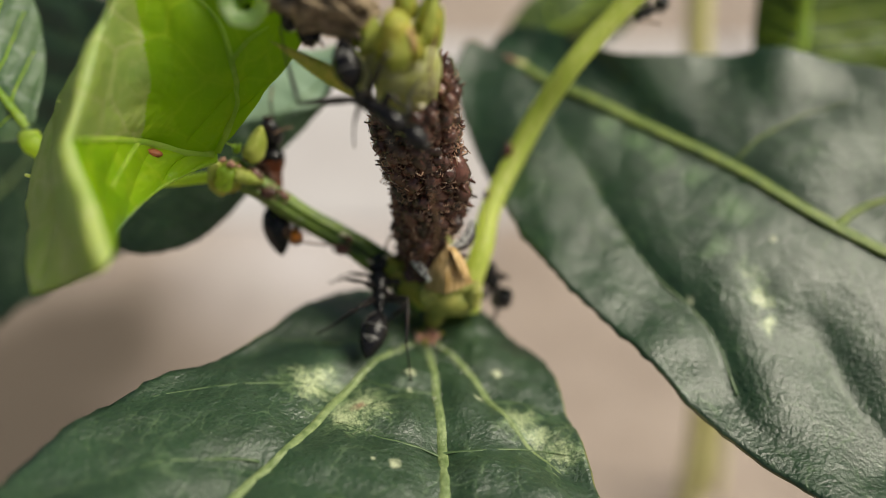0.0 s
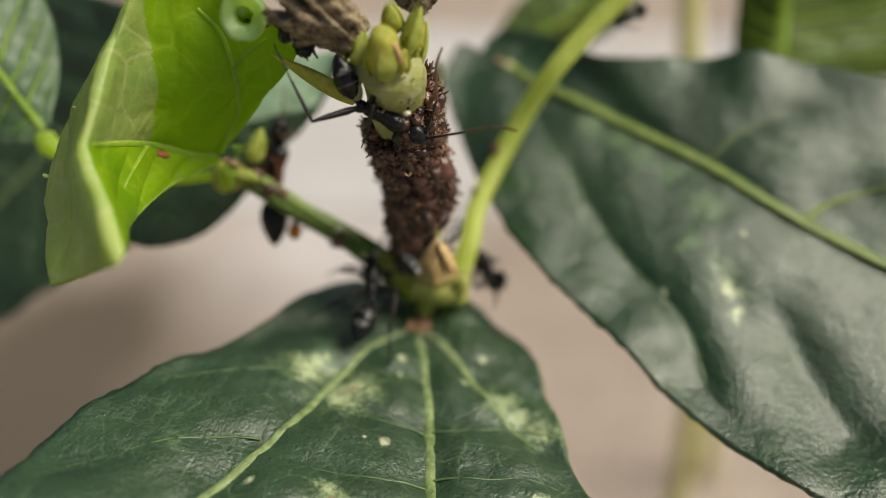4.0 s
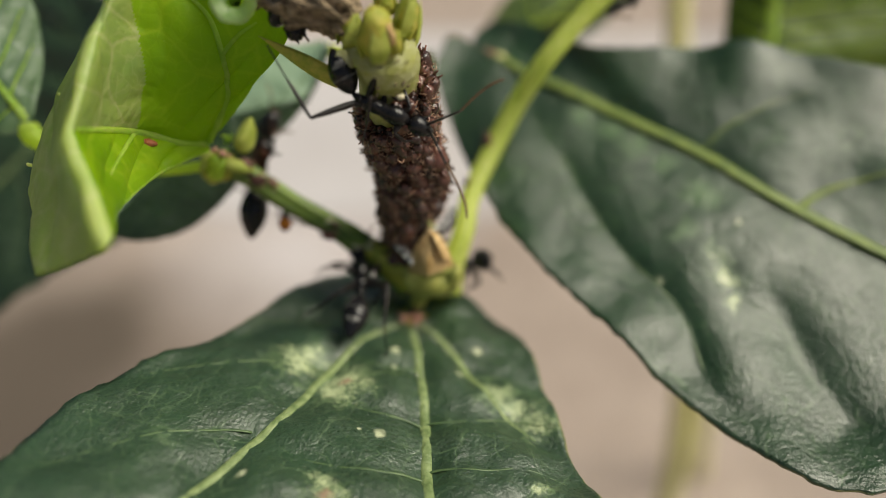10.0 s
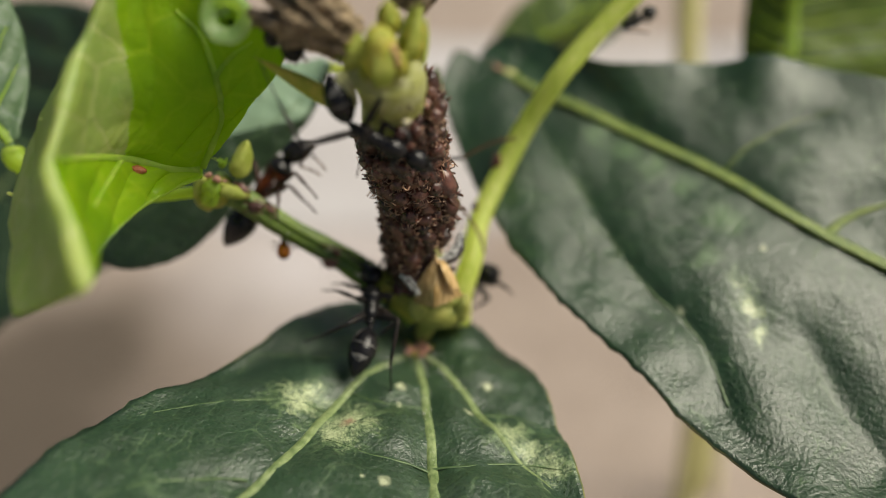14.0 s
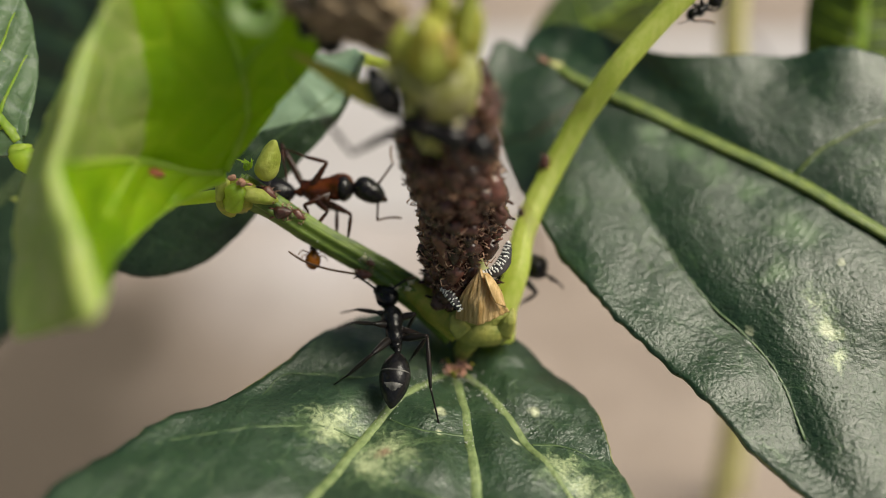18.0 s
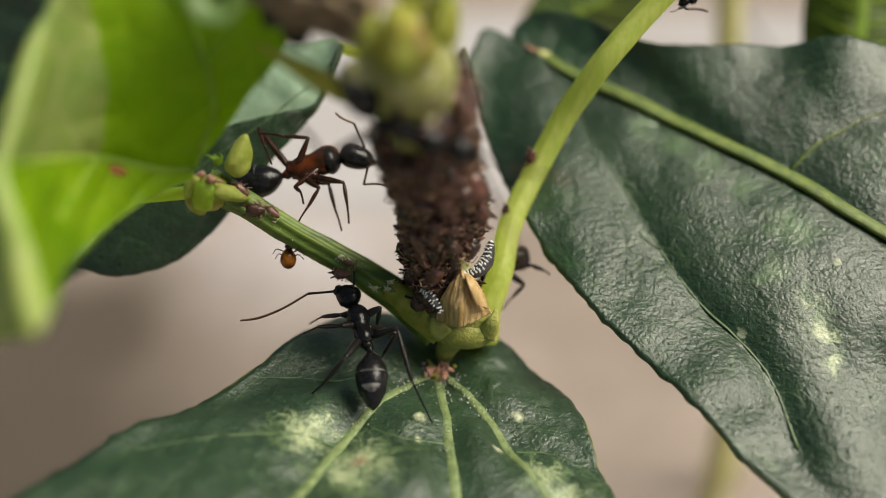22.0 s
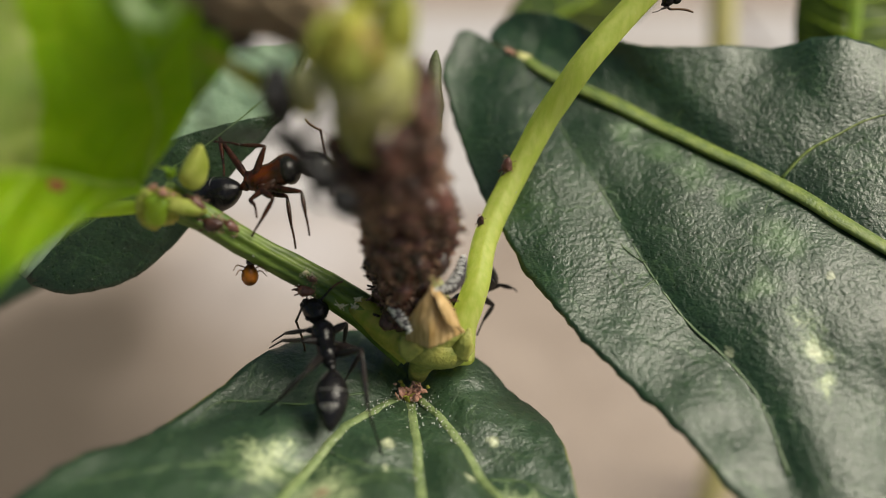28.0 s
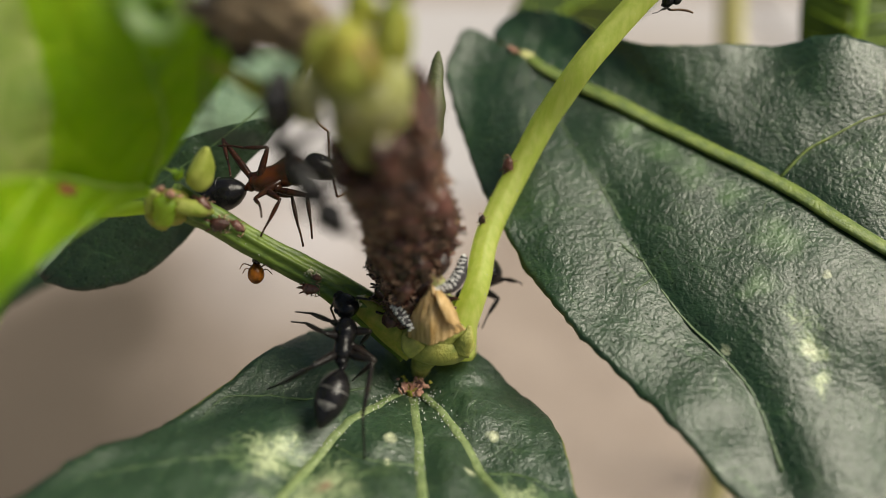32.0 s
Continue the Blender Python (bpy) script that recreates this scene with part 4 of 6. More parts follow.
part("curled_leaf", trumpet((-9.35, -3.66, 17.68), (-0.05, 0.88, -0.2), 0.42, 1.15, 1.1), M_CURL, plant, "pale green rolled-up leaf tip")
# dark plug added inside the roll to stand in for its inner shade
part("curl_shade_plug", blob((-9.76, -2, 17.23), (-9.85, -2.31, 16.99), 0.5, lumps=0.5), M_BACK, plant)
part("curled_stalk", tube([(-9.59, -2.7, 17.47), (-10.12, -1.08, 18.65), (-8.02, 1, 19.77), (-4.47, -1.46, 16.48)], (0.6, 0.6, 0.5, 0.4), 24, 10), M_CURL, plant)

# dried scale at the node, with its green foot
scale_l = [(-1.59, -2.23, 0.1), (-1.37, -2.23, 1.39), (-0.86, -1.95, 2.38), (-0.33, -1.53, 3.06)]
scale_m = [(-0.23, -3.15, 0.53), (-0.16, -3, 1.84), (-0.08, -2.42, 2.58), (-0.19, -1.57, 3.17)]
scale_r = [(1.3, -1.89, 0.51), (0.75, -1.98, 1.52), (0.57, -1.86, 2.32), (-0.05, -1.56, 3.02)]
scale = Blade(scale_l, scale_m, scale_r, ns=44, nv=22, rough=0.2, wave=0.4, seed=5.0)
for i in range(45):
    for j in range(45):
        scale.G[i, j] += scale.N[i, j] * (0.10 * noise.noise(Vector((j * 0.42, i * 0.035, 3))) + 0.05 * noise.noise(Vector((j * 1.1, i * 0.08, 9))))
        if j > 40:
            scale.G[i, j] += (scale.G[i, 40] - scale.G[i, j]) * 0.7 * abs(noise.noise(Vector((i * 0.37, 0, 1))))
ob = part("dried_scale", scale.shape(), M_STRAW, plant, "straw-coloured dried stipule")
ob.modifiers.new("thickness", "SOLIDIFY").thickness = 0.1 * MM
torn = Blade([(-0.05, -1.88, 3.1), (0.16, -2.67, 2.91), (0.56, -2.84, 1.89)], [(0.06, -1.99, 3.12), (0.42, -2.59, 2.69), (0.85, -2.7, 1.57)], [(0.17, -1.87, 2.95), (0.79, -2.13, 2.14), (1.16, -2.24, 1.03)], ns=20, nv=6, rough=0.25, seed=6.0)
ob = part("torn_edge", torn.shape(), M_STRAW, plant)
ob.modifiers.new("thickness", "SOLIDIFY").thickness = 0.08 * MM
part("collar", blob((-1.91, -1.6, -0.39), (1.52, -1.21, -0.41), 0.72, wide=0.95, profile=lambda u: (1 - abs(2 * u - 1) ** 3) ** 0.5, lumps=0.3, nu=24, nv=24), M_COLLAR, plant, "yellow-green collar of the node")
for line in ([(-0.99, -2.17, -0.8), (-1.36, -2.32, -0.18), (-1.65, -1.99, 0.23)], [(1.07, -1.98, -1.06), (1.49, -2.01, -0.13), (1.66, -1.57, 0.42)]):
    part("collar_lobe", tube(line, (0.6, 0.4, 0.08), 14, 12, 0.35, (0, -0.8, 0.5), lumps=0.3), M_COLLAR, plant)

# ---- ground ----
def ground_sheet():
    xs = np.concatenate([-np.geomspace(40000, 300, 14), np.linspace(-280, 280, 57), np.geomspace(300, 40000, 14)])
    V = [(x, y, -120 + (1.6 * noise.noise(Vector((x, y, 0)) * 0.02) + 0.8 * noise.noise(Vector((x, y, 0)) * 0.09) if max(abs(x), abs(y)) < 290 else 0)) for x in xs for y in xs]
    n = len(xs)
    F = [(i * n + j, (i + 1) * n + j, (i + 1) * n + j + 1, i * n + j + 1) for i in range(n - 1) for j in range(n - 1)]
    return np.array(V, float), F


g = Mat("pale_ground", (0.395, 0.322, 0.275), 0.85, 0.3)
g.mix(g.ramp(g.noise(0.009, 5, 0.7), 0.4, 0.68), (0.28, 0.222, 0.188))
g.mix(g.ramp(g.noise(0.05, 6, 0.7), 0.5, 0.75, 0, 0.7), (0.50, 0.41, 0.355))
g.mix(g.ramp(g.noise(0.9, 4), 0.6, 0.75, 0, 0.5), (0.2, 0.15, 0.11))
g.bump(g.noise(0.4, 6, 0.7), 0.6, 1.0)
g.mix(g.spots([(-44, 160, -120, 52), (-20, 185, -120, 45)], 12, 0.02, (0, 0, -120), 0.0), (0.54, 0.50, 0.505))
# broad ragged areas of darker brown towards the left
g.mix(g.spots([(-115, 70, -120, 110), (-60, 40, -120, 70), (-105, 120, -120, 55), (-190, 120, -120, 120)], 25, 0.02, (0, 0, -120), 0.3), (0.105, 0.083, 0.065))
ground = thing("ground", (0, 0, -120), "pale sandy beige ground", "ground", kind="structure")
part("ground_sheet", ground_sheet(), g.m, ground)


def slab(x0, x1, y0, y1, z0, z1, r=3.0):
    V, F = [], []
    ring = [(x0, y0), (x1, y0), (x1, y1), (x0, y1)]
    inset = [(x0 + r, y0 + r), (x1 - r, y0 + r), (x1 - r, y1 - r), (x0 + r, y1 - r)]
    for pts, z in ((ring, z0), (ring, z1 - r), (inset, z1)):
        V += [(x, y, z) for x, y in pts]
    for k in range(2):
        for j in range(4):
            q = (j + 1) % 4
            F.append((k * 4 + j, k * 4 + q, k * 4 + 4 + q, k * 4 + 4 + j))
    F.append((8, 9, 10, 11))
    return np.array(V, float), F


c = Mat("pale_concrete", (0.51, 0.485, 0.49), 0.8, 0.3)
c.mix(c.ramp(c.noise(0.02, 5), 0.4, 0.7), (0.45, 0.42, 0.42))
c.mix(c.spots([(80, 250, -112, 95), (140, 200, -112, 80), (60, 190, -112, 50)], 15, 0.02, (0, 200, -119), 0.1), (0.38, 0.32, 0.28))
c.bump(c.noise(0.5, 6), 0.4, 0.6)
pavement = thing("pavement", (0, 200, -119), "row of pale whitish concrete edging slabs", "pavement", kind="structure")
for i in range(-2, 3):
    for j in range(1):
        part("slab", slab(i * 402 - 200 - 60, i * 402 + 200 - 60, 178, 345, -121, -117.5, 1.5), c.m, pavement, smooth=False)

# ---- another plant behind: upright stalk and a fresh leaf ----
weed = thing("background_plant", (62, 72, -119), "slender yellow-green plant standing behind in soft blur", "plant")
part("stalk", tube([(62, 72, -119.5), (50, 66, -60), (38, 60, -25), (32.5, 58.6, -8), (31, 66, 20)], (1.9, 1.7, 1.6, 1.5, 1.2), 40, 10), M_STALK, weed)
fresh = Blade(
    [(25.83, 22.62, 2.7), (25.38, 23.91, 4.41), (25.57, 25.74, 6.81), (25.71, 27.32, 10.53)],
    [(27.59, 20.78, 3.55), (27.99, 22.3, 5.53), (28.59, 24.07, 7.85), (28.64, 25.31, 11.13)],
    [(41.18, 23.78, 2.23), (46.42, 25.19, 3.96), (47.27, 27.06, 6.39), (43.83, 28.63, 10.19)], rough=0.3, seed=8.0)
leaf(weed, fresh, M_FRESH, M_VEIN_YOUNG, [[(0.02, 0), (0.5, 0), (0.96, 0)]], 5, 0.5, label="fresh green leaf", main_radius=(0.6, 0.4))
part("leaf_stalk", tube([(28.85, 22.05, 3.2), (29.47, 21.3, -2.42), (50, 66, -60)], (0.6, 0.7, 0.8), 20, 8), M_PETIOLE, weed)
top = Blade(
    [(4.77, 31.02, 1.2), (5.87, 32.87, 3.64), (9.18, 34.91, 6.3), (14.72, 36.31, 8.07)],
    [(4.99, 29.9, 1.38), (9.09, 31.27, 3.13), (12.91, 32.63, 4.88), (17.28, 34.33, 7.06)],
    [(5.4, 31.64, 0.35), (11.74, 32.82, 0.17), (16.28, 34.25, 1.99), (19.43, 35.35, 5.06)], rough=0.3, seed=18.0)
leaf(weed, top, M_DULL, M_VEIN_YOUNG, [[(0.02, 0), (0.5, 0), (0.96, 0)]], 4, 0.5, label="fresh green leaf", main_radius=(0.4, 0.2))
part("leaf_stalk", tube([(4.84, 30.09, 1.3), (7.68, 28.78, -3.47), (17.93, 29.86, -7.18), (33, 55, -15)], (0.5, 0.6, 0.7, 0.8), 20, 8), M_PETIOLE, weed)


# fine white hairs and specks along the veins near the leaf base, and on branch and petiole
def specks(lines, n, spread, size):
    shapes = []
    for k in range(n):
        c = curve(lines[k % len(lines)], 40)
        p = c[RNG.integers(0, 40)] + RNG.normal(0, 1, 3) * A3(spread)
        q = p + RNG.normal(0, 1, 3) * size * 0.6
        shapes.append(tube([p, (p + q) / 2 + A3((0, 0, size * 0.5)), q + A3((0, 0, size * 0.7))], (size * 0.45, size * 0.4, size * 0.15), 2, 4, smooth_line=False))
    return join(*shapes)


vein_lines = [[front.near(p, 0.16) for p in line] for line in (
    [(-1.27, -1.67, -3.73), (-0.79, -6.2, -3.19), (-0.32, -10.63, -2.66)],
    [(-1.79, -1.76, -3.64), (-3.37, -3.54, -3.15), (-5.26, -6.3, -2.49)],
    [(-0.71, -1.91, -3.78), (0.9, -4.4, -3.69), (2.22, -6.95, -3.55)])]
tagged(part("leaf_hairs", specks(vein_lines, 380, (0.36, 0.3, 0.02), 0.06), M_WAX, plant, "fine white hairs along the veins"), kind="stuff")
tagged(part("branch_hairs", specks([[A3(p) + A3((0, -0.45, 0.3)) for p in BRA], [A3(p) + A3((0, -0.3, -0.5)) for p in BRA]], 60, (0.2, 0.15, 0.15), 0.06), M_WAX, plant, "fine pale hairs on the branch"), kind="stuff")
tagged(part("petiole_hairs", specks([[A3(p) + A3((-0.45, -0.35, 0.1)) for p in PET], [A3(p) + A3((0.35, -0.45, 0.1)) for p in PET]], 60, (0.12, 0.1, 0.1), 0.055), M_WAX, plant, "fine pale hairs on the petiole"), kind="stuff")

HEAD = [A3(p) + A3((1.2, -0.5, 0.2)) for p in STEM[3:]]
tagged(part("stalk_hairs", specks([HEAD, [p + A3((-0.5, -0.6, 0.1)) for p in HEAD], [p + A3((0.15, 0.3, 0)) for p in HEAD]], 160, (0.1, 0.1, 0.25), 0.05), M_WAX, plant, "fine white fuzz on the flower stalk"), kind="stuff")

# ---- ants ----
def ant(label, tip, base, waist, neck, head, front, up, legs, feelers, red=False, size=1.0, group="ants on the plant"):
    """An ant with its body along the given places; legs are lists of hip, knee, ankle and foot, feelers of root, elbow and tip."""
    ob = thing("ant", waist, label, "ant", group)
    body, limb = (M_ANT_RED, M_LEG_RED) if red else (M_ANT, M_LEG)
    tip, base, waist, neck, head, front = map(A3, (tip, base, waist, neck, head, front))
    rg = 0.83 * size

    def belly(u):
        return math.sin(math.pi * u ** 0.85) ** 0.72 * (1 - 0.035 * ((u * 4.2 + 0.35) % 1.0))

    gas = part("gaster", blob(base, tip, rg, up, 1.0, belly, 26, 40), M_ANT, ob, "glossy black banded abdomen")
    x, y, z = frame3(tip - base, up)

    def girdle(u0, u1, span):
        """A patch of pale silky hair lying across the back of the abdomen."""
        V, n = [], 22
        for i in range(5):
            for j in range(n + 1):
                q = (2 * j / n - 1) * span
                rag = 0.35 * noise.noise(Vector((j * 0.7, u0 * 9, 1))) * (u1 - u0)
                u = u0 + (u1 - u0) * (i / 4) * math.cos(0.5 * math.pi * abs(q) / span * 0.92) + (rag if i == 4 else 0) - 0.02 * math.cos(q)
                w = math.pi / 2 + q
                V.append(base + (tip - base) * u + (x * math.cos(w) + y * math.sin(w)) * rg * (belly(u) + 0.012 - (0.02 if i in (0, 4) else 0)))
        return np.array(V), [(i * (n + 1) + j, i * (n + 1) + j + 1, (i + 1) * (n + 1) + j + 1, (i + 1) * (n + 1) + j) for i in range(4) for j in range(n)]

    part("band", girdle(0.38, 0.415, 1.4), M_BAND, gas, "thin pale grey band")
    part("band", girdle(0.62, 0.76, 0.7), M_BAND, gas, "thin pale grey band")
    part("waist", blob(base + (base - waist) * 0.1, waist + (neck - waist) * 0.06, 0.26 * size, up, 1.0, lambda u: 0.55 + 0.45 * math.sin(math.pi * u) ** 2), body, ob)
    part("waist_scale", blob(waist - unit(A3(up)) * 0.15, waist + unit(A3(up)) * 0.5 * size, 0.24 * size, neck - waist, 1.4), body, ob)
    over = unit(A3(up)) * size
    along = neck - waist
    fat = size * (1.22 if red else 1.2)
    part("thorax", join(
        tube([waist, waist + along * 0.25 + over * 0.14, waist + along * 0.5 + over * 0.2, waist + along * 0.76 + over * 0.2, neck],
             [r * fat for r in (0.24, 0.38, 0.41, 0.39, 0.37, 0.42, 0.50, 0.51, 0.42, 0.2)], 30, 16, 1.1, up),
        blob(waist + along * 0.08 - over * 0.2, waist + along * 0.55 - over * 0.18, 0.34 * fat, up, 0.85, None, 14, 12),
        blob(waist + along * 0.45 - over * 0.12, waist + along * 0.9 - over * 0.08, 0.36 * fat, up, 0.85, None, 14, 12)), body, ob)
    if red:
        part("pronotum", blob(waist + along * 0.6 + over * 0.14, waist + along * 1.03 + over * 0.08, 0.57 * fat, up, 1.0, lambda u: math.sin(math.pi * u ** 0.9) ** 0.6, 18, 16), M_ANT, ob, "black front of the thorax")
    hd = part("head", blob(head - (front - head) * 0.95, front, (0.66 if red else 0.64) * size, up, 1.05, lambda u: max(0, 1 - abs(2 * u - 1) ** 2.5) ** 0.5 * (1.06 - 0.34 * u), 22, 20), M_ANT, ob)
    x, y, z = frame3(front - head, up)
    for side in (-1, 1):
        p = head + x * side * 0.54 * size + y * 0.26 * size + z * 0.02
        part("eye", blob(p - z * 0.16 * size, p + z * 0.16 * size, 0.12 * size, y, 0.8, nu=10, nv=8), M_EYE, hd)
        part("mandible", blob(front + x * side * 0.2 * size - z * 0.3 * size, front + x * side * 0.05 * size + z * 0.14 * size, 0.13 * size, y, 1.4, nu=10, nv=8), limb, hd)
    made = []
    for root, elbow, end in feelers:
        root, elbow, end = map(A3, (root, elbow, end))
        sag = unit(np.cross(end - elbow, (0, 0.8, -0.6))) * 0.06 * np.linalg.norm(end - elbow)
        fe = part("feeler", tube([root, (root + elbow) / 2, elbow], (0.075, 0.06, 0.07), 10, 7), limb, ob, pivot=root)
        part("flagellum", tube([elbow, elbow * 0.6 + end * 0.4 + sag, elbow * 0.25 + end * 0.75 + sag, end], (0.06, 0.062, 0.065, 0.05), 20, 7), M_TIP, fe, pivot=elbow)
        made.append(fe)
    thin = size * (0.78 if red else 1.0)
    for hip, knee, ankle, foot in legs:
        hip, knee, ankle, foot = map(A3, (hip, knee, ankle, foot))
        lg = part("leg", blob(hip + (waist * 0.5 + neck * 0.5 - hip) * 0.25, hip + (knee - hip) * 0.2, (0.26 if red else 0.22) * size, up), limb, ob, pivot=hip)
        part("femur", tube([hip, hip * 0.5 + knee * 0.5, knee], (0.14 * thin, 0.23 * thin, 0.19 * thin, 0.1 * thin), 12, 9), limb, lg, pivot=hip)
        part("tibia", tube([knee, (knee + ankle) / 2, ankle], (0.08 * thin, 0.13 * thin, 0.12 * thin, 0.08 * thin), 10, 8), limb, lg, pivot=knee)
        bend = ankle + (foot - ankle) * 0.5 + unit(A3(up)) * 0.05
        part("tarsus", tube([ankle, bend, foot], (0.06 * size, 0.05 * size, 0.045 * size), 8, 6), limb, lg, pivot=ankle)
    return ob, made


ant_a, feel_a = ant(
    "glossy black ant with banded abdomen on the flower stalk",
    (-4.89, -5.28, 16.33), (-3.89, -6.14, 14.34), (-3.56, -6.21, 14.07), (-1.26, -6.77, 13.13), (-0.7, -6.92, 12.93), (-0.16, -7.03, 12.61), (-0.1, -0.75, 0.65),
    [[(-3.51, -6.24, 14.03), (-5.94, -7.46, 13.78), (-7.01, -6.2, 15.14), (-7.96, -4.87, 16.26)],
     [(-3.26, -6.36, 14.21), (-2.55, -6.69, 16.08), (-2.21, -5.81, 16.59), (-2.04, -4.86, 16.51)],
     [(-2.79, -6.09, 13.89), (-3.04, -7.2, 14.75), (-3.33, -7.49, 13.38), (-3.6, -6.83, 11.93)],
     [(-2.52, -6.07, 13.58), (-2.32, -6.15, 14.48), (-1.5, -6.14, 13.8), (-1.19, -5.59, 13.21)],
     [(-1.8, -6.5, 13.33), (-1.16, -6.82, 13.9), (-1.46, -6.07, 14.56), (-1.18, -4.9, 15.11)],
     [(-1.66, -6.72, 13.04), (-1.98, -7.19, 12.75), (-1.44, -7.12, 12.17), (-1.07, -6.41, 11.78)]],
    [[(-0.36, -7.13, 13.14), (0.05, -6.55, 14.89), (0.15, -5.18, 17.05)],
     [(-0.25, -7.26, 12.96), (1.58, -8.35, 12.48), (3.93, -9.64, 11.41)]], size=0.8)

ant_c, feel_c = ant(
    "black ant standing at the edge of the broad leaf",
    (-4.73, -6.55, -1.97), (-4.52, -3.79, -0.75), (-4.66, -3.37, -0.68), (-5.05, -1.29, -0.1), (-5.36, -0.66, 0.24), (-5.9, -0.33, 0.52), (0.0, -0.65, 0.76),
    [[(-4.83, -2.94, -0.45), (-5.69, -4.63, -0.01), (-7, -4.93, -1.36), (-8.16, -4.65, -2.79)],
     [(-4.99, -2.29, -0.25), (-5.83, -2.81, 0.4), (-7.05, -1.77, -0.51), (-8.2, -0.62, -2.11)],
     [(-5.09, -1.7, -0.14), (-5.79, -1.79, 0.1), (-6.98, -1.06, -0.58), (-8.09, 0.02, -2.1)],
     [(-4.47, -3.01, -0.54), (-3, -3.71, 0.48), (-2.76, -5.73, -1.18), (-2.15, -6.95, -3.31)],
     [(-4.56, -2.5, -0.37), (-3.09, -3.13, -0.41), (-3.89, -3.33, -1.64), (-4.25, -2.91, -2.73)],
     [(-4.66, -1.8, -0.28), (-3.74, -1.72, 0.14), (-4.16, -1.54, -1.27), (-4.04, -0.86, -2.36)]],
    [[(-5.87, -0.6, 0.67), (-7.28, -1.11, 0.69), (-10.52, -2.59, -0.52)],
     [(-4.95, -0.49, 0.79), (-4.27, -0.31, 1.01), (-3.64, -0.15, 0.88)]])

ant_b, feel_b = ant(
    "black ant with red-brown thorax and legs clinging to the branch",
    (-13.21, 3.79, 4.07), (-9.91, 3.92, 5.02), (-9.53, 3.92, 5.17), (-6.86, 4.33, 5.84), (-5.96, 4.43, 5.96), (-5, 4.27, 5.75), (0.1, 0.75, 0.6),
    [[(-9.25, 3.78, 5.32), (-8.52, 4.54, 7.08), (-9.8, 4.54, 7.08), (-11.22, 4.78, 7.07)],
     [(-9.41, 3.99, 5.26), (-11.33, 5.93, 6.76), (-10.84, 4.64, 6.26), (-10.42, 3.44, 6.03)],
     [(-8.38, 3.56, 5.19), (-6.58, 3.07, 5.2), (-6.38, 2.27, 4.35), (-6.29, 1.79, 3.42)],
     [(-8.68, 3.73, 4.93), (-7.46, 3.51, 4.8), (-7.13, 2.57, 3.77), (-6.78, 1.75, 2.89)],
     [(-8.81, 3.47, 5.25), (-7.87, 2.56, 5.22), (-8.41, 1.75, 4.52), (-8.85, 1.18, 3.96)],
     [(-7.81, 4.02, 5.61), (-9.15, 2.72, 5.1), (-8.79, 2.32, 5.09), (-8.57, 1.68, 4.75)]],
    [[(-5.33, 3.98, 5.71), (-5.35, 3.23, 4.92), (-3.96, 3.19, 5.03)],
     [(-5.54, 4.75, 6.36), (-5.85, 5.61, 7.45), (-6.73, 6.07, 8.03)]], red=True, size=1.12)

ant_d, feel_d = ant(
    "black ant half hidden behind the petiole",
    (4.05, 3.9, -0.26), (2.76, 3.23, -0.77), (2.5, 3.11, -0.93), (1.03, 2.74, -1.38), (0.49, 2.59, -1.56), (-0.04, 2.5, -1.67), (0.3, 0.5, 0.8),
    [[(2.5, 3.07, -0.98), (3.4, 2.21, -1.47), (2.57, 1.85, -1.92), (1.8, 1.35, -2.23)],
     [(2.6, 3.17, -0.85), (3.86, 2.72, -0.47), (4.5, 2.34, -0.66), (4.86, 2.12, -0.95)],
     [(1.93, 2.94, -1.14), (2.64, 2.87, -1.91), (1.94, 2.25, -2.05), (1.57, 1.49, -2.05)],
     [(1.76, 2.93, -1.14), (2.12, 4.19, -0.16), (1.76, 3.46, -0.45), (1.48, 2.79, -0.34)],
     [(1.43, 2.85, -1.25), (1.8, 2.34, -2.58), (1.44, 1.93, -2.45), (1.24, 1.38, -2.18)]],
    [[(0.09, 2.39, -1.49), (-0.58, 2.66, -1.11), (-0.92, 2.9, -0.46)]])

ant_e, feel_e = ant(
    "dark ant under the withered flower",
    (-7.77, -2.85, 16.93), (-7.01, -3.35, 16.59), (-6.87, -3.42, 16.5), (-6.41, -3.62, 16.23), (-6.26, -3.69, 16.13), (-6.09, -3.75, 16.04), (0.1, -0.6, -0.8),
    [[(-6.81, -3.45, 16.45), (-6.88, -3.99, 16.08), (-6.8, -3.87, 15.91), (-6.72, -3.74, 15.74)],
     [(-6.64, -3.52, 16.36), (-6.48, -4.09, 15.94), (-6.4, -3.96, 15.77), (-6.38, -3.84, 15.6)]],
    [[(-6.11, -3.91, 16.17), (-5.97, -4.05, 15.98), (-5.89, -3.96, 15.77)]], size=0.75)

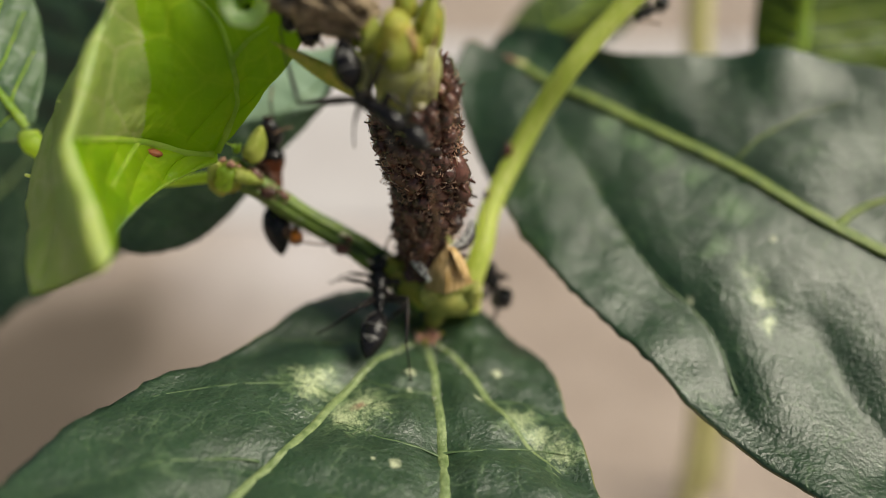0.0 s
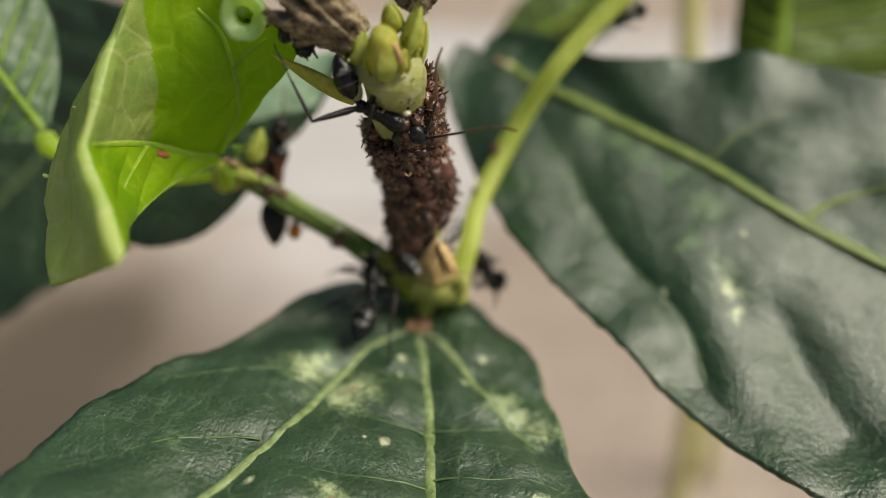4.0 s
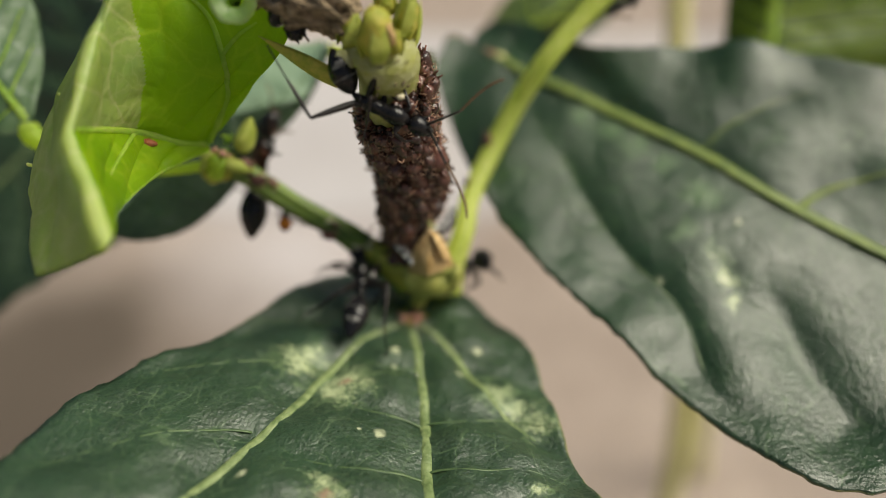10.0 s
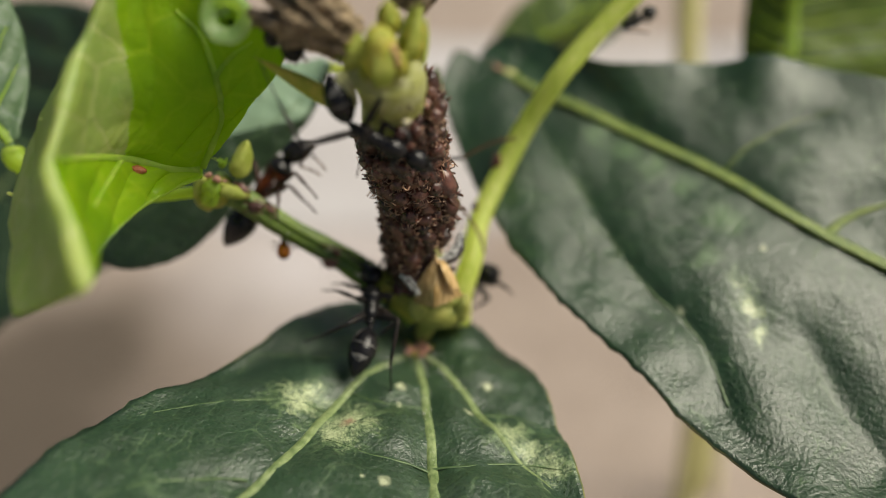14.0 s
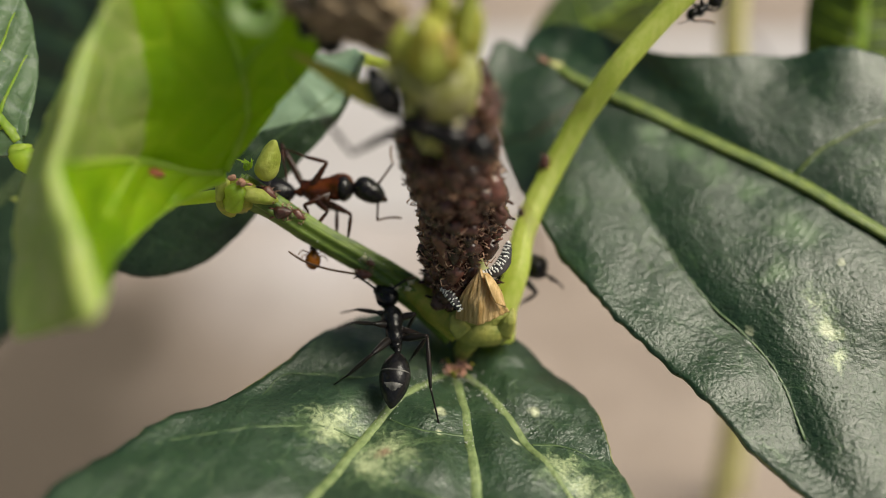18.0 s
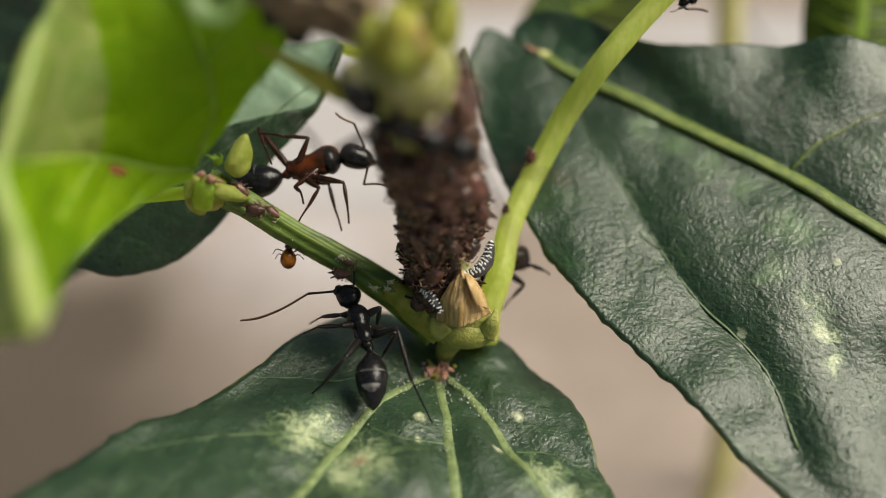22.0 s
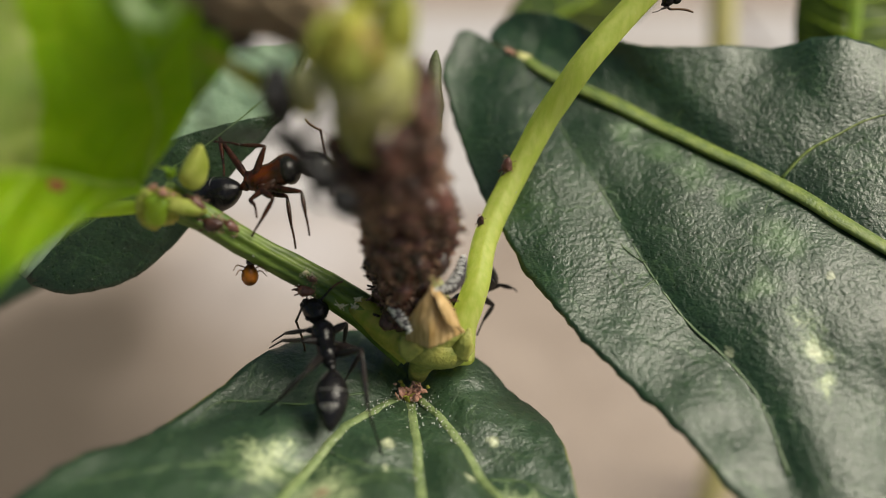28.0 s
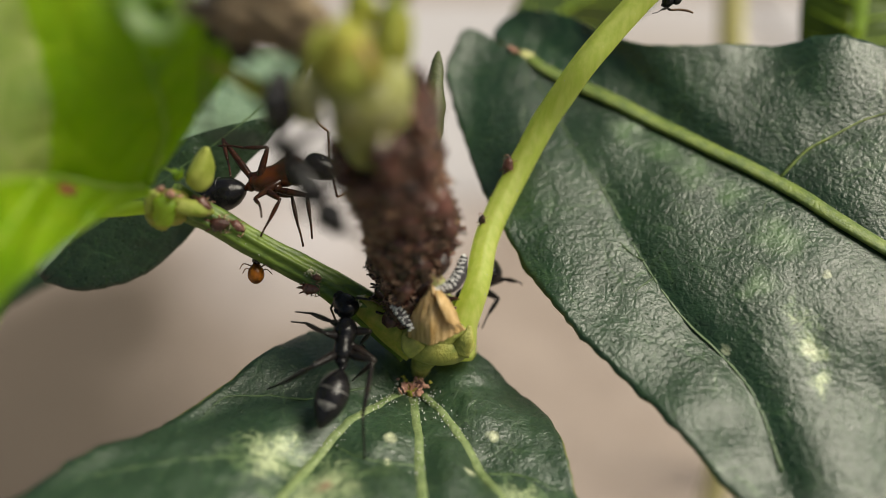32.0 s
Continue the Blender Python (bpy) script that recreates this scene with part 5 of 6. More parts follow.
ant_f, feel_f = ant(
    "small dark ant on the arching petiole",
    (13.82, 11.1, 13.04), (12.88, 10.76, 12.67), (12.7, 10.71, 12.6), (12.17, 10.51, 12.38), (11.93, 10.41, 12.26), (11.66, 10.3, 12.13), (0.5, -0.5, -0.4),
    [[(12.55, 10.65, 12.53), (12.32, 10.6, 13.12), (11.8, 10.46, 13.29), (11.31, 9.97, 13.18)],
     [(12.43, 10.61, 12.49), (11.85, 10.35, 12.83), (11.68, 10.2, 12.98), (11.23, 9.72, 12.87)],
     [(12.25, 10.53, 12.4), (11.9, 10.19, 11.99), (11.5, 9.74, 12.08), (10.98, 9.42, 12.03)],
     [(12.61, 10.65, 12.53), (13.26, 10.53, 12.36), (13.67, 10.73, 12.58), (14.03, 10.88, 12.76)]],
    [[(11.69, 10.28, 12.11), (12.08, 10.14, 11.91), (13.26, 10.07, 11.78)]], size=0.5)

# ---- aphids ----
def aphid_parts():
    """Meshes of one aphid, lying along +x on its feet at z = 0, about a millimetre long."""
    made = []

    def keep(name, shape, material):
        data = bpy.data.meshes.new(name)
        data.from_pydata([tuple(v) for v in np.asarray(shape[0]) * MM], [], [tuple(int(i) for i in f) for f in shape[1]])
        data.shade_smooth()
        data.materials.append(material)
        made.append((name, data))

    V, F = blob((-0.52, 0, 0.34), (0.48, 0, 0.26), 0.36, (0, 0, 1), 1.05, lambda u: math.sin(math.pi * u) ** 0.7 * (1.2 - 0.62 * u) * (1 + 0.08 * math.sin(u * 42)), 10, 13)
    keep("body", (V, F), M_APHID)
    for side in (-1, 1):
        for x, out, back in ((0.22, 0.2, 0.16), (0.05, 0.22, 0.0), (-0.12, 0.2, -0.16)):
            keep("leg", tube([(x, side * 0.2, 0.25), (x + back * 0.4, side * (0.24 + out * 0.6), 0.42), (x + back, side * (0.2 + out), 0.05)], (0.034, 0.028, 0.014), 4, 4, smooth_line=False), M_APHID_LEG)
        keep("feeler", tube([(0.45, side * 0.1, 0.3), (0.5, side * 0.26, 0.42), (0.26, side * 0.36, 0.52)], (0.03, 0.026, 0.014), 4, 4, smooth_line=False), M_APHID_LEG)
        keep("cornicle", tube([(-0.32, side * 0.16, 0.42), (-0.5, side * 0.24, 0.66)], (0.06, 0.035), 1, 5), M_APHID)
    keep("cauda", tube([(-0.46, 0, 0.36), (-0.62, 0, 0.46), (-0.70, 0, 0.62)], (0.1, 0.06, 0.015), 3, 5, smooth_line=False), M_APHID)
    return made


APHID = aphid_parts()


def aphid(at, heading, out, size, label, group):
    """One aphid that sits at a place, facing heading, with its back turned to out."""
    z = unit(A3(out))
    x = unit(A3(heading) - z * (A3(heading) @ z))
    y = np.cross(z, x)
    ob = thing("aphid", at, label, "aphid", group)
    ob.matrix_basis = Matrix.Translation(Vector(A3(at)) * MM) @ Matrix(np.column_stack([x, y, z]).tolist()).to_4x4() @ Matrix.Diagonal((size, size, size, 1))
    for name, data in APHID:
        o = new(name, data)
        o.parent = ob
    return ob


GRUB = [(0.06, -1.46, 2.67), (0.68, -1.31, 2.85), (1.14, -0.8, 3.17), (1.35, 0.08, 3.48)]
STALK = curve(STEM, 60)
RADII = np.interp(np.linspace(0, 1, 61), np.linspace(0, 1, 6), (1.5, 1.22, 1.18, 1.25, 1.5, 1.85))
placed = []
tries = 0
while len(placed) < 330 and tries < 60000:
    tries += 1
    s = RNG.uniform(0.07, 0.86)
    w = RNG.uniform(-2.35, 2.35)
    i = min(int(s * 60), 59)
    axis = unit(STALK[i + 1] - STALK[i])
    towards = A3((0, -0.8, 0.6))
    f = unit(towards - axis * (towards @ axis))
    r = np.cross(axis, f)
    out = f * math.cos(w) + r * math.sin(w)
    if s > 0.75 and w < 0.35 + RNG.uniform(-0.4, 0.4):
        continue
    layer = RNG.choice((-0.1, 0.0, 0.25, 0.5))
    p = STALK[i] + axis * RNG.uniform(-0.1, 0.1) + out * (RADII[i] * 0.88 + layer)
    if min(np.linalg.norm(p - A3(q)) for q in GRUB) < 1.25 or (s < 0.28 and w > 0.5):
        continue
    size = RNG.uniform(1.0, 1.7) * (1.15 - 0.42 * s)
    if all(np.linalg.norm(p - q) > 0.245 * (size + z) for q, z in placed):
        placed.append((p, size))
        aphid(p, -axis - out * RNG.uniform(0.0, 0.5) + RNG.normal(0, 0.6, 3), out + axis * 0.35 + RNG.normal(0, 0.3, 3), size, "reddish-brown spiny aphid packed on the stalk", "aphids on the stalk")
for p, s in (((-10.56, 1.1, 4.82), 1.15), ((-11.15, 1.1, 5.99), 1.0), ((-9.81, 1.25, 4.5), 0.9), ((-6.38, 0.33, 1.25), 1.0), ((-6, 0.13, 2.12), 0.5)):
    aphid(p, (1, 0, -0.4 + RNG.normal(0, 0.3)), (-0.2, -0.75, 0.4), s, "brown aphid on the side branch", "aphids on the branch")
for p, s in (((4.01, 6.5, 4.81), 0.95), ((2.48, 4.11, 2.85), 0.6)):
    aphid(p, (0.4, 0.3, 0.8), (-0.8, -0.5, 0.2), s, "small brown aphid on the petiole", "aphids on the petiole")
aphid((-0.25, -1.75, 8.3), (0.15, -0.1, 1), (0.9, -0.45, 0.1), 2.1, "large red-brown aphid standing out from the stalk", "aphids on the stalk")
aphid((0.1, -1.3, 6.6), (-0.2, -0.2, 1), (0.85, -0.5, 0.2), 1.7, "large red-brown aphid standing out from the stalk", "aphids on the stalk")


# pale shed skins
for p in ((-6.46, 0.37, 2.28), (-6.09, 0.16, 2.18), (-4.7, -0.55, 0.95), (-4, -0.51, 0.83), (-1.43, -6.26, 13.98), (-3.89, -0.21, 1.05)):
    p = A3(p)
    shed = thing("shed_skin", p, "tiny pale shed aphid skin", "insect skin", "shed skins")
    part("husk", blob(p - A3((0.18, 0, 0.05)), p + A3((0.18, 0, 0.05)), 0.11, lumps=0.8, nu=8, nv=7), M_SHED, shed)
    for k in range(0 if p[2] > 10 else 7):
        d = unit(RNG.normal(0, 1, 3) * A3((1, 0.5, 1)))
        part("leg", tube([p, p + d * 0.2, p + d * 0.28 + RNG.normal(0, 0.08, 3)], (0.035, 0.03, 0.02), 4, 5), M_SHED, shed)


# amber aphid that hangs under the branch by its legs
amber = thing("aphid", (-9.29, 0.88, 2.36), "amber orange aphid hanging under the branch", "aphid")
part("body", blob((-9.3, 0.92, 2.41), (-9.3, 0.17, 1.59), 0.46, (0, -1, 0), 1.0, lambda u: math.sin(math.pi * u) ** 0.5 * (0.8 + 0.25 * u)), M_ORANGE, amber)
part("head", blob((-9.27, 1.11, 2.66), (-9.26, 0.84, 2.31), 0.24), M_APHID, amber)
for q in ((-18, 0), (18, 4), (-16, 16), (17, 18)):
    a = A3((-9.26, 0.65, 2.39)) + A3((q[0] * 0.012, 0, -q[1] * 0.02))
    part("leg", tube([a, a + A3((q[0] * 0.02, -0.1, 0.25)), a + A3((q[0] * 0.034, -0.1, -0.1))], (0.04, 0.035, 0.02), 5, 5), M_APHID_LEG, amber)
for q in (-0.2, 0.2):
    a = A3((-9.27, 1.03, 2.56))
    part("feeler", tube([a, a + A3((q, 0, 0.5)), A3((-9.14, 1.58, 3.11)) + A3((q * 0.6, 0, 0.1))], (0.04, 0.03, 0.025), 6, 5), M_APHID_LEG, amber)


# dark larvae with white wax beads at the foot of the stalk
def larva(line, r, n, rows_):
    ob = thing("larva", line[0], "dark grub covered in rows of white wax beads", "larva", "larvae at the node")
    part("body", tube(line, (r * 0.5, r, r, r * 0.5), 14, 12, lumps=0.3), M_GRUB, ob)
    c = curve(line, n)
    for i in range(n + 1):
        d = unit(c[min(i + 1, n)] - c[max(i - 1, 0)])
        f = unit(A3((0, -0.8, 0.6)) - d * (A3((0, -0.8, 0.6)) @ d))
        x = np.cross(d, f)
        for w in rows_:
            if RNG.random() < 0.12:
                continue
            w += RNG.uniform(-0.15, 0.15)
            out = f * math.cos(w) + x * math.sin(w)
            p = c[i] + d * RNG.uniform(-0.05, 0.05) + out * r * (0.5 + 0.52 * math.sin(math.pi * (i + 0.5) / (n + 1)))
            k = (x * math.cos(w) - f * math.sin(w)) * RNG.uniform(0.07, 0.13) + d * RNG.uniform(-0.04, 0.04)
            part("wax_bead", blob(p - k, p + k, RNG.uniform(0.042, 0.06), nu=6, nv=5), M_WAX, ob)


larva(GRUB, 0.34, 12, (-0.95, -0.45, 0.15))
larva([(-2.1, -1.51, 1.65), (-1.63, -2.01, 1.5), (-1.2, -2.47, 1.07)], 0.26, 8, (-0.8, -0.1, 0.6))


def steps(ob, amount):
    """Small swings of each leg about its hip while the ant shifts about."""
    for k, leg in enumerate(c for c in ob.children if c.name.split(".")[0] == "leg"):
        x, y, z = leg.location
        walk(leg, [(t, pose(x, y, z, 0, amount * math.sin(1.9 * k + 2.3 * t), amount * math.sin(2.4 * k + 1.7 * t))) for t in (0, 1, 3, 6, 7, 9, 11, 12, 13, 14, 16, 17, 18, 20, 21, 22, 23, 24, 25, 28, 29, 30, 32)])


def motions():
    steps(ant_a, 2.5)
    steps(ant_b, 2.5)
    steps(ant_c, 3.0)
    walk(ant_a, [
        (0, pose(-0.00411, -0.00612, 0.01432, -8.1, 2.7, -14.3)),
        (1, pose(-0.00405, -0.00597, 0.01444, -8.4, 1.0, -13.3)),
        (2, pose(-0.00381, -0.00608, 0.01446, -9.2, -2.0, -12.3)),
        (3, pose(-0.00374, -0.00483, 0.01384, 11.8, 7.1, 9.8)),
        (6, pose(-0.00366, -0.00530, 0.01362, 0.0, 0.0, 0.0)),
        (7, pose(-0.00354, -0.00484, 0.01339, 7.6, 4.8, 6.4)),
        (8, pose(-0.00359, -0.00520, 0.01336, 4.1, 4.1, 1.9)),
        (9, pose(-0.00358, -0.00520, 0.01327, 3.5, 1.8, 3.7)),
        (10, pose(-0.00346, -0.00514, 0.01329, 3.7, 1.2, 4.7)),
        (11, pose(-0.00362, -0.00575, 0.01346, -4.8, -1.2, -6.4)),
        (12, pose(-0.00364, -0.00577, 0.01334, -4.1, -0.7, -5.8)),
        (13, pose(-0.00377, -0.00558, 0.01325, -0.4, 0.8, -1.5)),
        (14, pose(-0.00375, -0.00529, 0.01311, 5.5, 4.2, 4.0)),
        (14.5, pose(-0.00359, -0.00522, 0.01319, 5.3, 1.6, 6.9)),
        (16.5, pose(-0.00342, -0.00517, 0.01324, 4.6, -0.6, 8.7)),
        (18, pose(-0.00342, -0.00508, 0.01340, 3.5, -2.8, 9.8)),
        (19, pose(-0.00335, -0.00503, 0.01335, 4.1, -2.9, 11.2)),
        (21, pose(-0.00320, -0.00492, 0.01296, 6.5, -3.4, 17.3)),
        (22, pose(-0.00328, -0.00501, 0.01312, 3.8, -2.8, 10.4)),
        (23, pose(-0.00350, -0.00578, 0.01342, -0.6, -4.1, 3.7)),
        (24, pose(-0.00366, -0.00573, 0.01324, 1.2, 0.2, 1.9)),
        (25, pose(-0.00412, -0.00543, 0.01318, 5.6, 8.9, -1.0)),
        (27.5, pose(-0.00508, -0.00512, 0.01313, 12.5, 23.6, -6.5)),
        (28, pose(-0.00508, -0.00507, 0.01314, 14.6, 26.2, -6.6)),
        (29, pose(-0.00494, -0.00511, 0.01318, 16.2, 28.5, -7.0)),
        (30, pose(-0.00512, -0.00529, 0.01330, 12.9, 28.8, -10.4)),
        (31, pose(-0.00524, -0.00520, 0.01336, 8.9, 28.2, -14.0)),
        (32, pose(-0.00521, -0.00524, 0.01326, 5.6, 29.2, -18.0)),
    ])
    walk(ant_b, [
        (0, pose(-0.01088, 0.00257, 0.00375, -156.9, -73.3, 96.9)),
        (3, pose(-0.01068, 0.00270, 0.00398, -115.5, -69.9, 67.0)),
        (6, pose(-0.01128, 0.00250, 0.00382, -92.1, -65.6, 53.1)),
        (9, pose(-0.01140, 0.00263, 0.00369, -75.2, -61.6, 44.4)),
        (11, pose(-0.01112, 0.00289, 0.00384, -58.6, -55.1, 38.2)),
        (12, pose(-0.01107, 0.00289, 0.00386, -39.1, -46.9, 29.9)),
        (13, pose(-0.01142, 0.00303, 0.00389, -25.9, -37.1, 27.5)),
        (14, pose(-0.01088, 0.00287, 0.00428, -16.1, -32.9, 14.3)),
        (14.5, pose(-0.01048, 0.00287, 0.00430, -10.8, -26.7, 10.3)),
        (16.5, pose(-0.01060, 0.00323, 0.00475, 0.5, 2.6, -5.1)),
        (17, pose(-0.01021, 0.00343, 0.00455, 0.8, 5.7, 1.3)),
        (18, pose(-0.01002, 0.00343, 0.00457, 0.9, 13.6, -4.2)),
        (19, pose(-0.00978, 0.00360, 0.00498, 0.8, 8.8, -3.8)),
        (21, pose(-0.00928, 0.00388, 0.00507, 0.7, 4.8, 1.8)),
        (22, pose(-0.00941, 0.00403, 0.00510, 0.5, 3.0, 3.5)),
        (23, pose(-0.00953, 0.00392, 0.00517, 0.0, 0.0, 0.0)),
        (24, pose(-0.00958, 0.00353, 0.00499, 0.1, -2.0, -5.6)),
        (25, pose(-0.00968, 0.00353, 0.00488, -0.0, -2.0, -4.4)),
        (27.5, pose(-0.00938, 0.00366, 0.00527, -0.0, -2.4, -5.4)),
        (28, pose(-0.00948, 0.00363, 0.00536, -0.2, -3.8, -5.0)),
        (29, pose(-0.00953, 0.00361, 0.00550, -0.1, -2.7, -5.0)),
        (30, pose(-0.00963, 0.00338, 0.00558, -0.1, -4.4, -6.6)),
        (31, pose(-0.00972, 0.00364, 0.00548, -0.5, -3.4, -1.6)),
        (32, pose(-0.00956, 0.00370, 0.00527, -0.1, -0.7, -1.3)),
    ])
    walk(ant_c, [
        (0, pose(-0.00413, -0.00301, -0.00039, 0.4, 6.2, -7.1)),
        (3, pose(-0.00417, -0.00299, -0.00045, -3.5, 8.8, -10.9)),
        (6, pose(-0.00439, -0.00288, -0.00026, -2.2, 3.8, -4.8)),
        (9, pose(-0.00450, -0.00299, -0.00064, -3.0, 4.4, -5.6)),
        (13, pose(-0.00391, -0.00306, -0.00038, 1.8, 9.0, -10.2)),
        (14.5, pose(-0.00407, -0.00338, -0.00028, 8.0, 9.4, -9.5)),
        (16.5, pose(-0.00433, -0.00355, -0.00064, 5.2, 4.7, -4.5)),
        (18, pose(-0.00457, -0.00347, -0.00058, 3.5, 1.1, -0.7)),
        (19, pose(-0.00466, -0.00337, -0.00068, -0.0, -0.0, -0.0)),
        (21, pose(-0.00488, -0.00342, -0.00039, 3.3, -4.7, 6.2)),
        (22, pose(-0.00492, -0.00344, -0.00033, 3.8, -5.8, 7.6)),
        (23, pose(-0.00514, -0.00342, -0.00028, 4.2, -7.1, 9.2)),
        (24, pose(-0.00528, -0.00346, -0.00030, 4.0, -7.9, 10.2)),
        (25, pose(-0.00509, -0.00345, -0.00037, 2.7, -8.3, 10.5)),
        (25.5, pose(-0.00496, -0.00348, -0.00044, 2.5, -7.8, 9.8)),
        (27.5, pose(-0.00508, -0.00334, -0.00028, 2.9, -5.2, 6.7)),
        (28.5, pose(-0.00495, -0.00311, -0.00031, -0.1, -1.8, 2.1)),
        (30, pose(-0.00460, -0.00308, -0.00021, 0.2, 3.1, -3.5)),
        (31, pose(-0.00464, -0.00324, -0.00007, 1.4, 5.8, -6.5)),
        (32, pose(-0.00458, -0.00350, -0.00013, 2.8, 9.2, -10.3)),
    ])
    walk(ant_d, [
        (0, pose(0.00283, 0.00160, -0.00261, -56.0, 51.2, -80.5)),
        (3, pose(0.00328, 0.00151, -0.00225, -53.8, 55.1, -67.2)),
        (6, pose(0.00317, 0.00169, -0.00196, -25.5, 48.4, -33.4)),
        (9, pose(0.00256, 0.00134, -0.00227, -0.3, 24.7, 2.6)),
        (13, pose(0.00253, 0.00197, -0.00162, 3.4, 13.2, 8.5)),
        (14.5, pose(0.00238, 0.00207, -0.00175, 1.5, 9.9, 3.7)),
        (16.5, pose(0.00264, 0.00256, -0.00121, 1.2, 10.3, 3.2)),
        (18, pose(0.00252, 0.00283, -0.00090, 2.5, 7.9, 6.2)),
        (19, pose(0.00250, 0.00311, -0.00093, -0.0, -0.0, -0.0)),
        (21, pose(0.00254, 0.00301, -0.00067, 8.0, 1.9, 18.1)),
        (23, pose(0.00232, 0.00291, -0.00079, 8.8, 0.8, 19.8)),
        (25, pose(0.00226, 0.00264, -0.00085, 17.9, 5.4, 34.9)),
        (28, pose(0.00209, 0.00253, -0.00093, 21.9, 5.6, 41.0)),
        (30, pose(0.00220, 0.00316, -0.00113, 1.9, -22.1, 13.9)),
        (32, pose(0.00223, 0.00279, -0.00095, 19.7, 1.8, 37.5)),
    ])
    walk(feel_a[0], [
        (0, pose(0.00320, -0.00092, -0.00093, -8.5, -9.4, 6.7)),
        (1, pose(0.00320, -0.00092, -0.00093, -8.2, -15.3, 10.0)),
        (2, pose(0.00320, -0.00092, -0.00093, -10.3, -0.5, 1.7)),
        (3, pose(0.00320, -0.00092, -0.00093, 11.2, -0.3, -1.3)),
        (6, pose(0.00320, -0.00092, -0.00093, 0.0, -0.0, 0.0)),
        (6.5, pose(0.00320, -0.00092, -0.00093, 4.8, 20.1, -9.9)),
        (7, pose(0.00320, -0.00092, -0.00093, 12.1, 38.0, -16.8)),
        (8, pose(0.00320, -0.00092, -0.00093, 4.7, 48.5, -24.8)),
        (9, pose(0.00320, -0.00092, -0.00093, 6.7, 50.8, -25.2)),
        (10, pose(0.00320, -0.00092, -0.00093, 9.0, 46.9, -22.2)),
        (11, pose(0.00320, -0.00092, -0.00093, -27.6, 50.5, -42.7)),
        (12, pose(0.00320, -0.00092, -0.00093, -31.6, 55.4, -50.7)),
        (13, pose(0.00320, -0.00092, -0.00093, -15.9, 59.9, -44.5)),
        (14, pose(0.00320, -0.00092, -0.00093, 25.8, 54.9, -18.4)),
        (16.5, pose(0.00320, -0.00092, -0.00093, 24.2, 49.3, -17.2)),
        (19, pose(0.00320, -0.00092, -0.00093, 46.4, 54.9, -9.1)),
        (23, pose(0.00320, -0.00092, -0.00093, 99.6, 71.7, 25.7)),
        (25, pose(0.00320, -0.00092, -0.00093, 61.4, 31.8, -4.5)),
        (28, pose(0.00320, -0.00092, -0.00093, 58.2, 7.6, -6.1)),
        (32, pose(0.00320, -0.00092, -0.00093, 46.4, 21.2, -6.6)),
    ])
    walk(feel_a[1], [
        (0, pose(0.00332, -0.00105, -0.00111, 28.8, 47.6, 5.7)),
        (1, pose(0.00332, -0.00105, -0.00111, 26.6, 26.5, 18.9)),
        (2, pose(0.00332, -0.00105, -0.00111, 21.7, 12.0, 26.7)),
        (3, pose(0.00332, -0.00105, -0.00111, -73.3, -59.4, 45.6)),
        (3.5, pose(0.00332, -0.00105, -0.00111, -48.1, -53.5, 22.2)),
        (6, pose(0.00332, -0.00105, -0.00111, 1.2, 0.9, 1.7)),
        (7, pose(0.00332, -0.00105, -0.00111, -9.3, -7.4, -18.6)),
        (8, pose(0.00332, -0.00105, -0.00111, -5.0, 12.7, -26.8)),
        (9, pose(0.00332, -0.00105, -0.00111, -16.9, 2.7, -55.5)),
        (10, pose(0.00332, -0.00105, -0.00111, -8.1, 15.6, -35.9)),
        (11, pose(0.00332, -0.00105, -0.00111, 10.9, 35.2, -11.4)),
        (12, pose(0.00332, -0.00105, -0.00111, 8.6, 33.4, -14.0)),
        (14, pose(0.00332, -0.00105, -0.00111, -8.4, 4.4, -29.3)),
        (16.5, pose(0.00332, -0.00105, -0.00111, -13.7, 7.7, -47.2)),
        (23, pose(0.00332, -0.00105, -0.00111, -11.8, 16.4, -45.3)),
        (25, pose(0.00332, -0.00105, -0.00111, -20.7, -34.0, -34.9)),
        (28, pose(0.00332, -0.00105, -0.00111, -35.1, -63.2, -28.1)),
        (32, pose(0.00332, -0.00105, -0.00111, -41.2, -59.2, -7.4)),
    ])
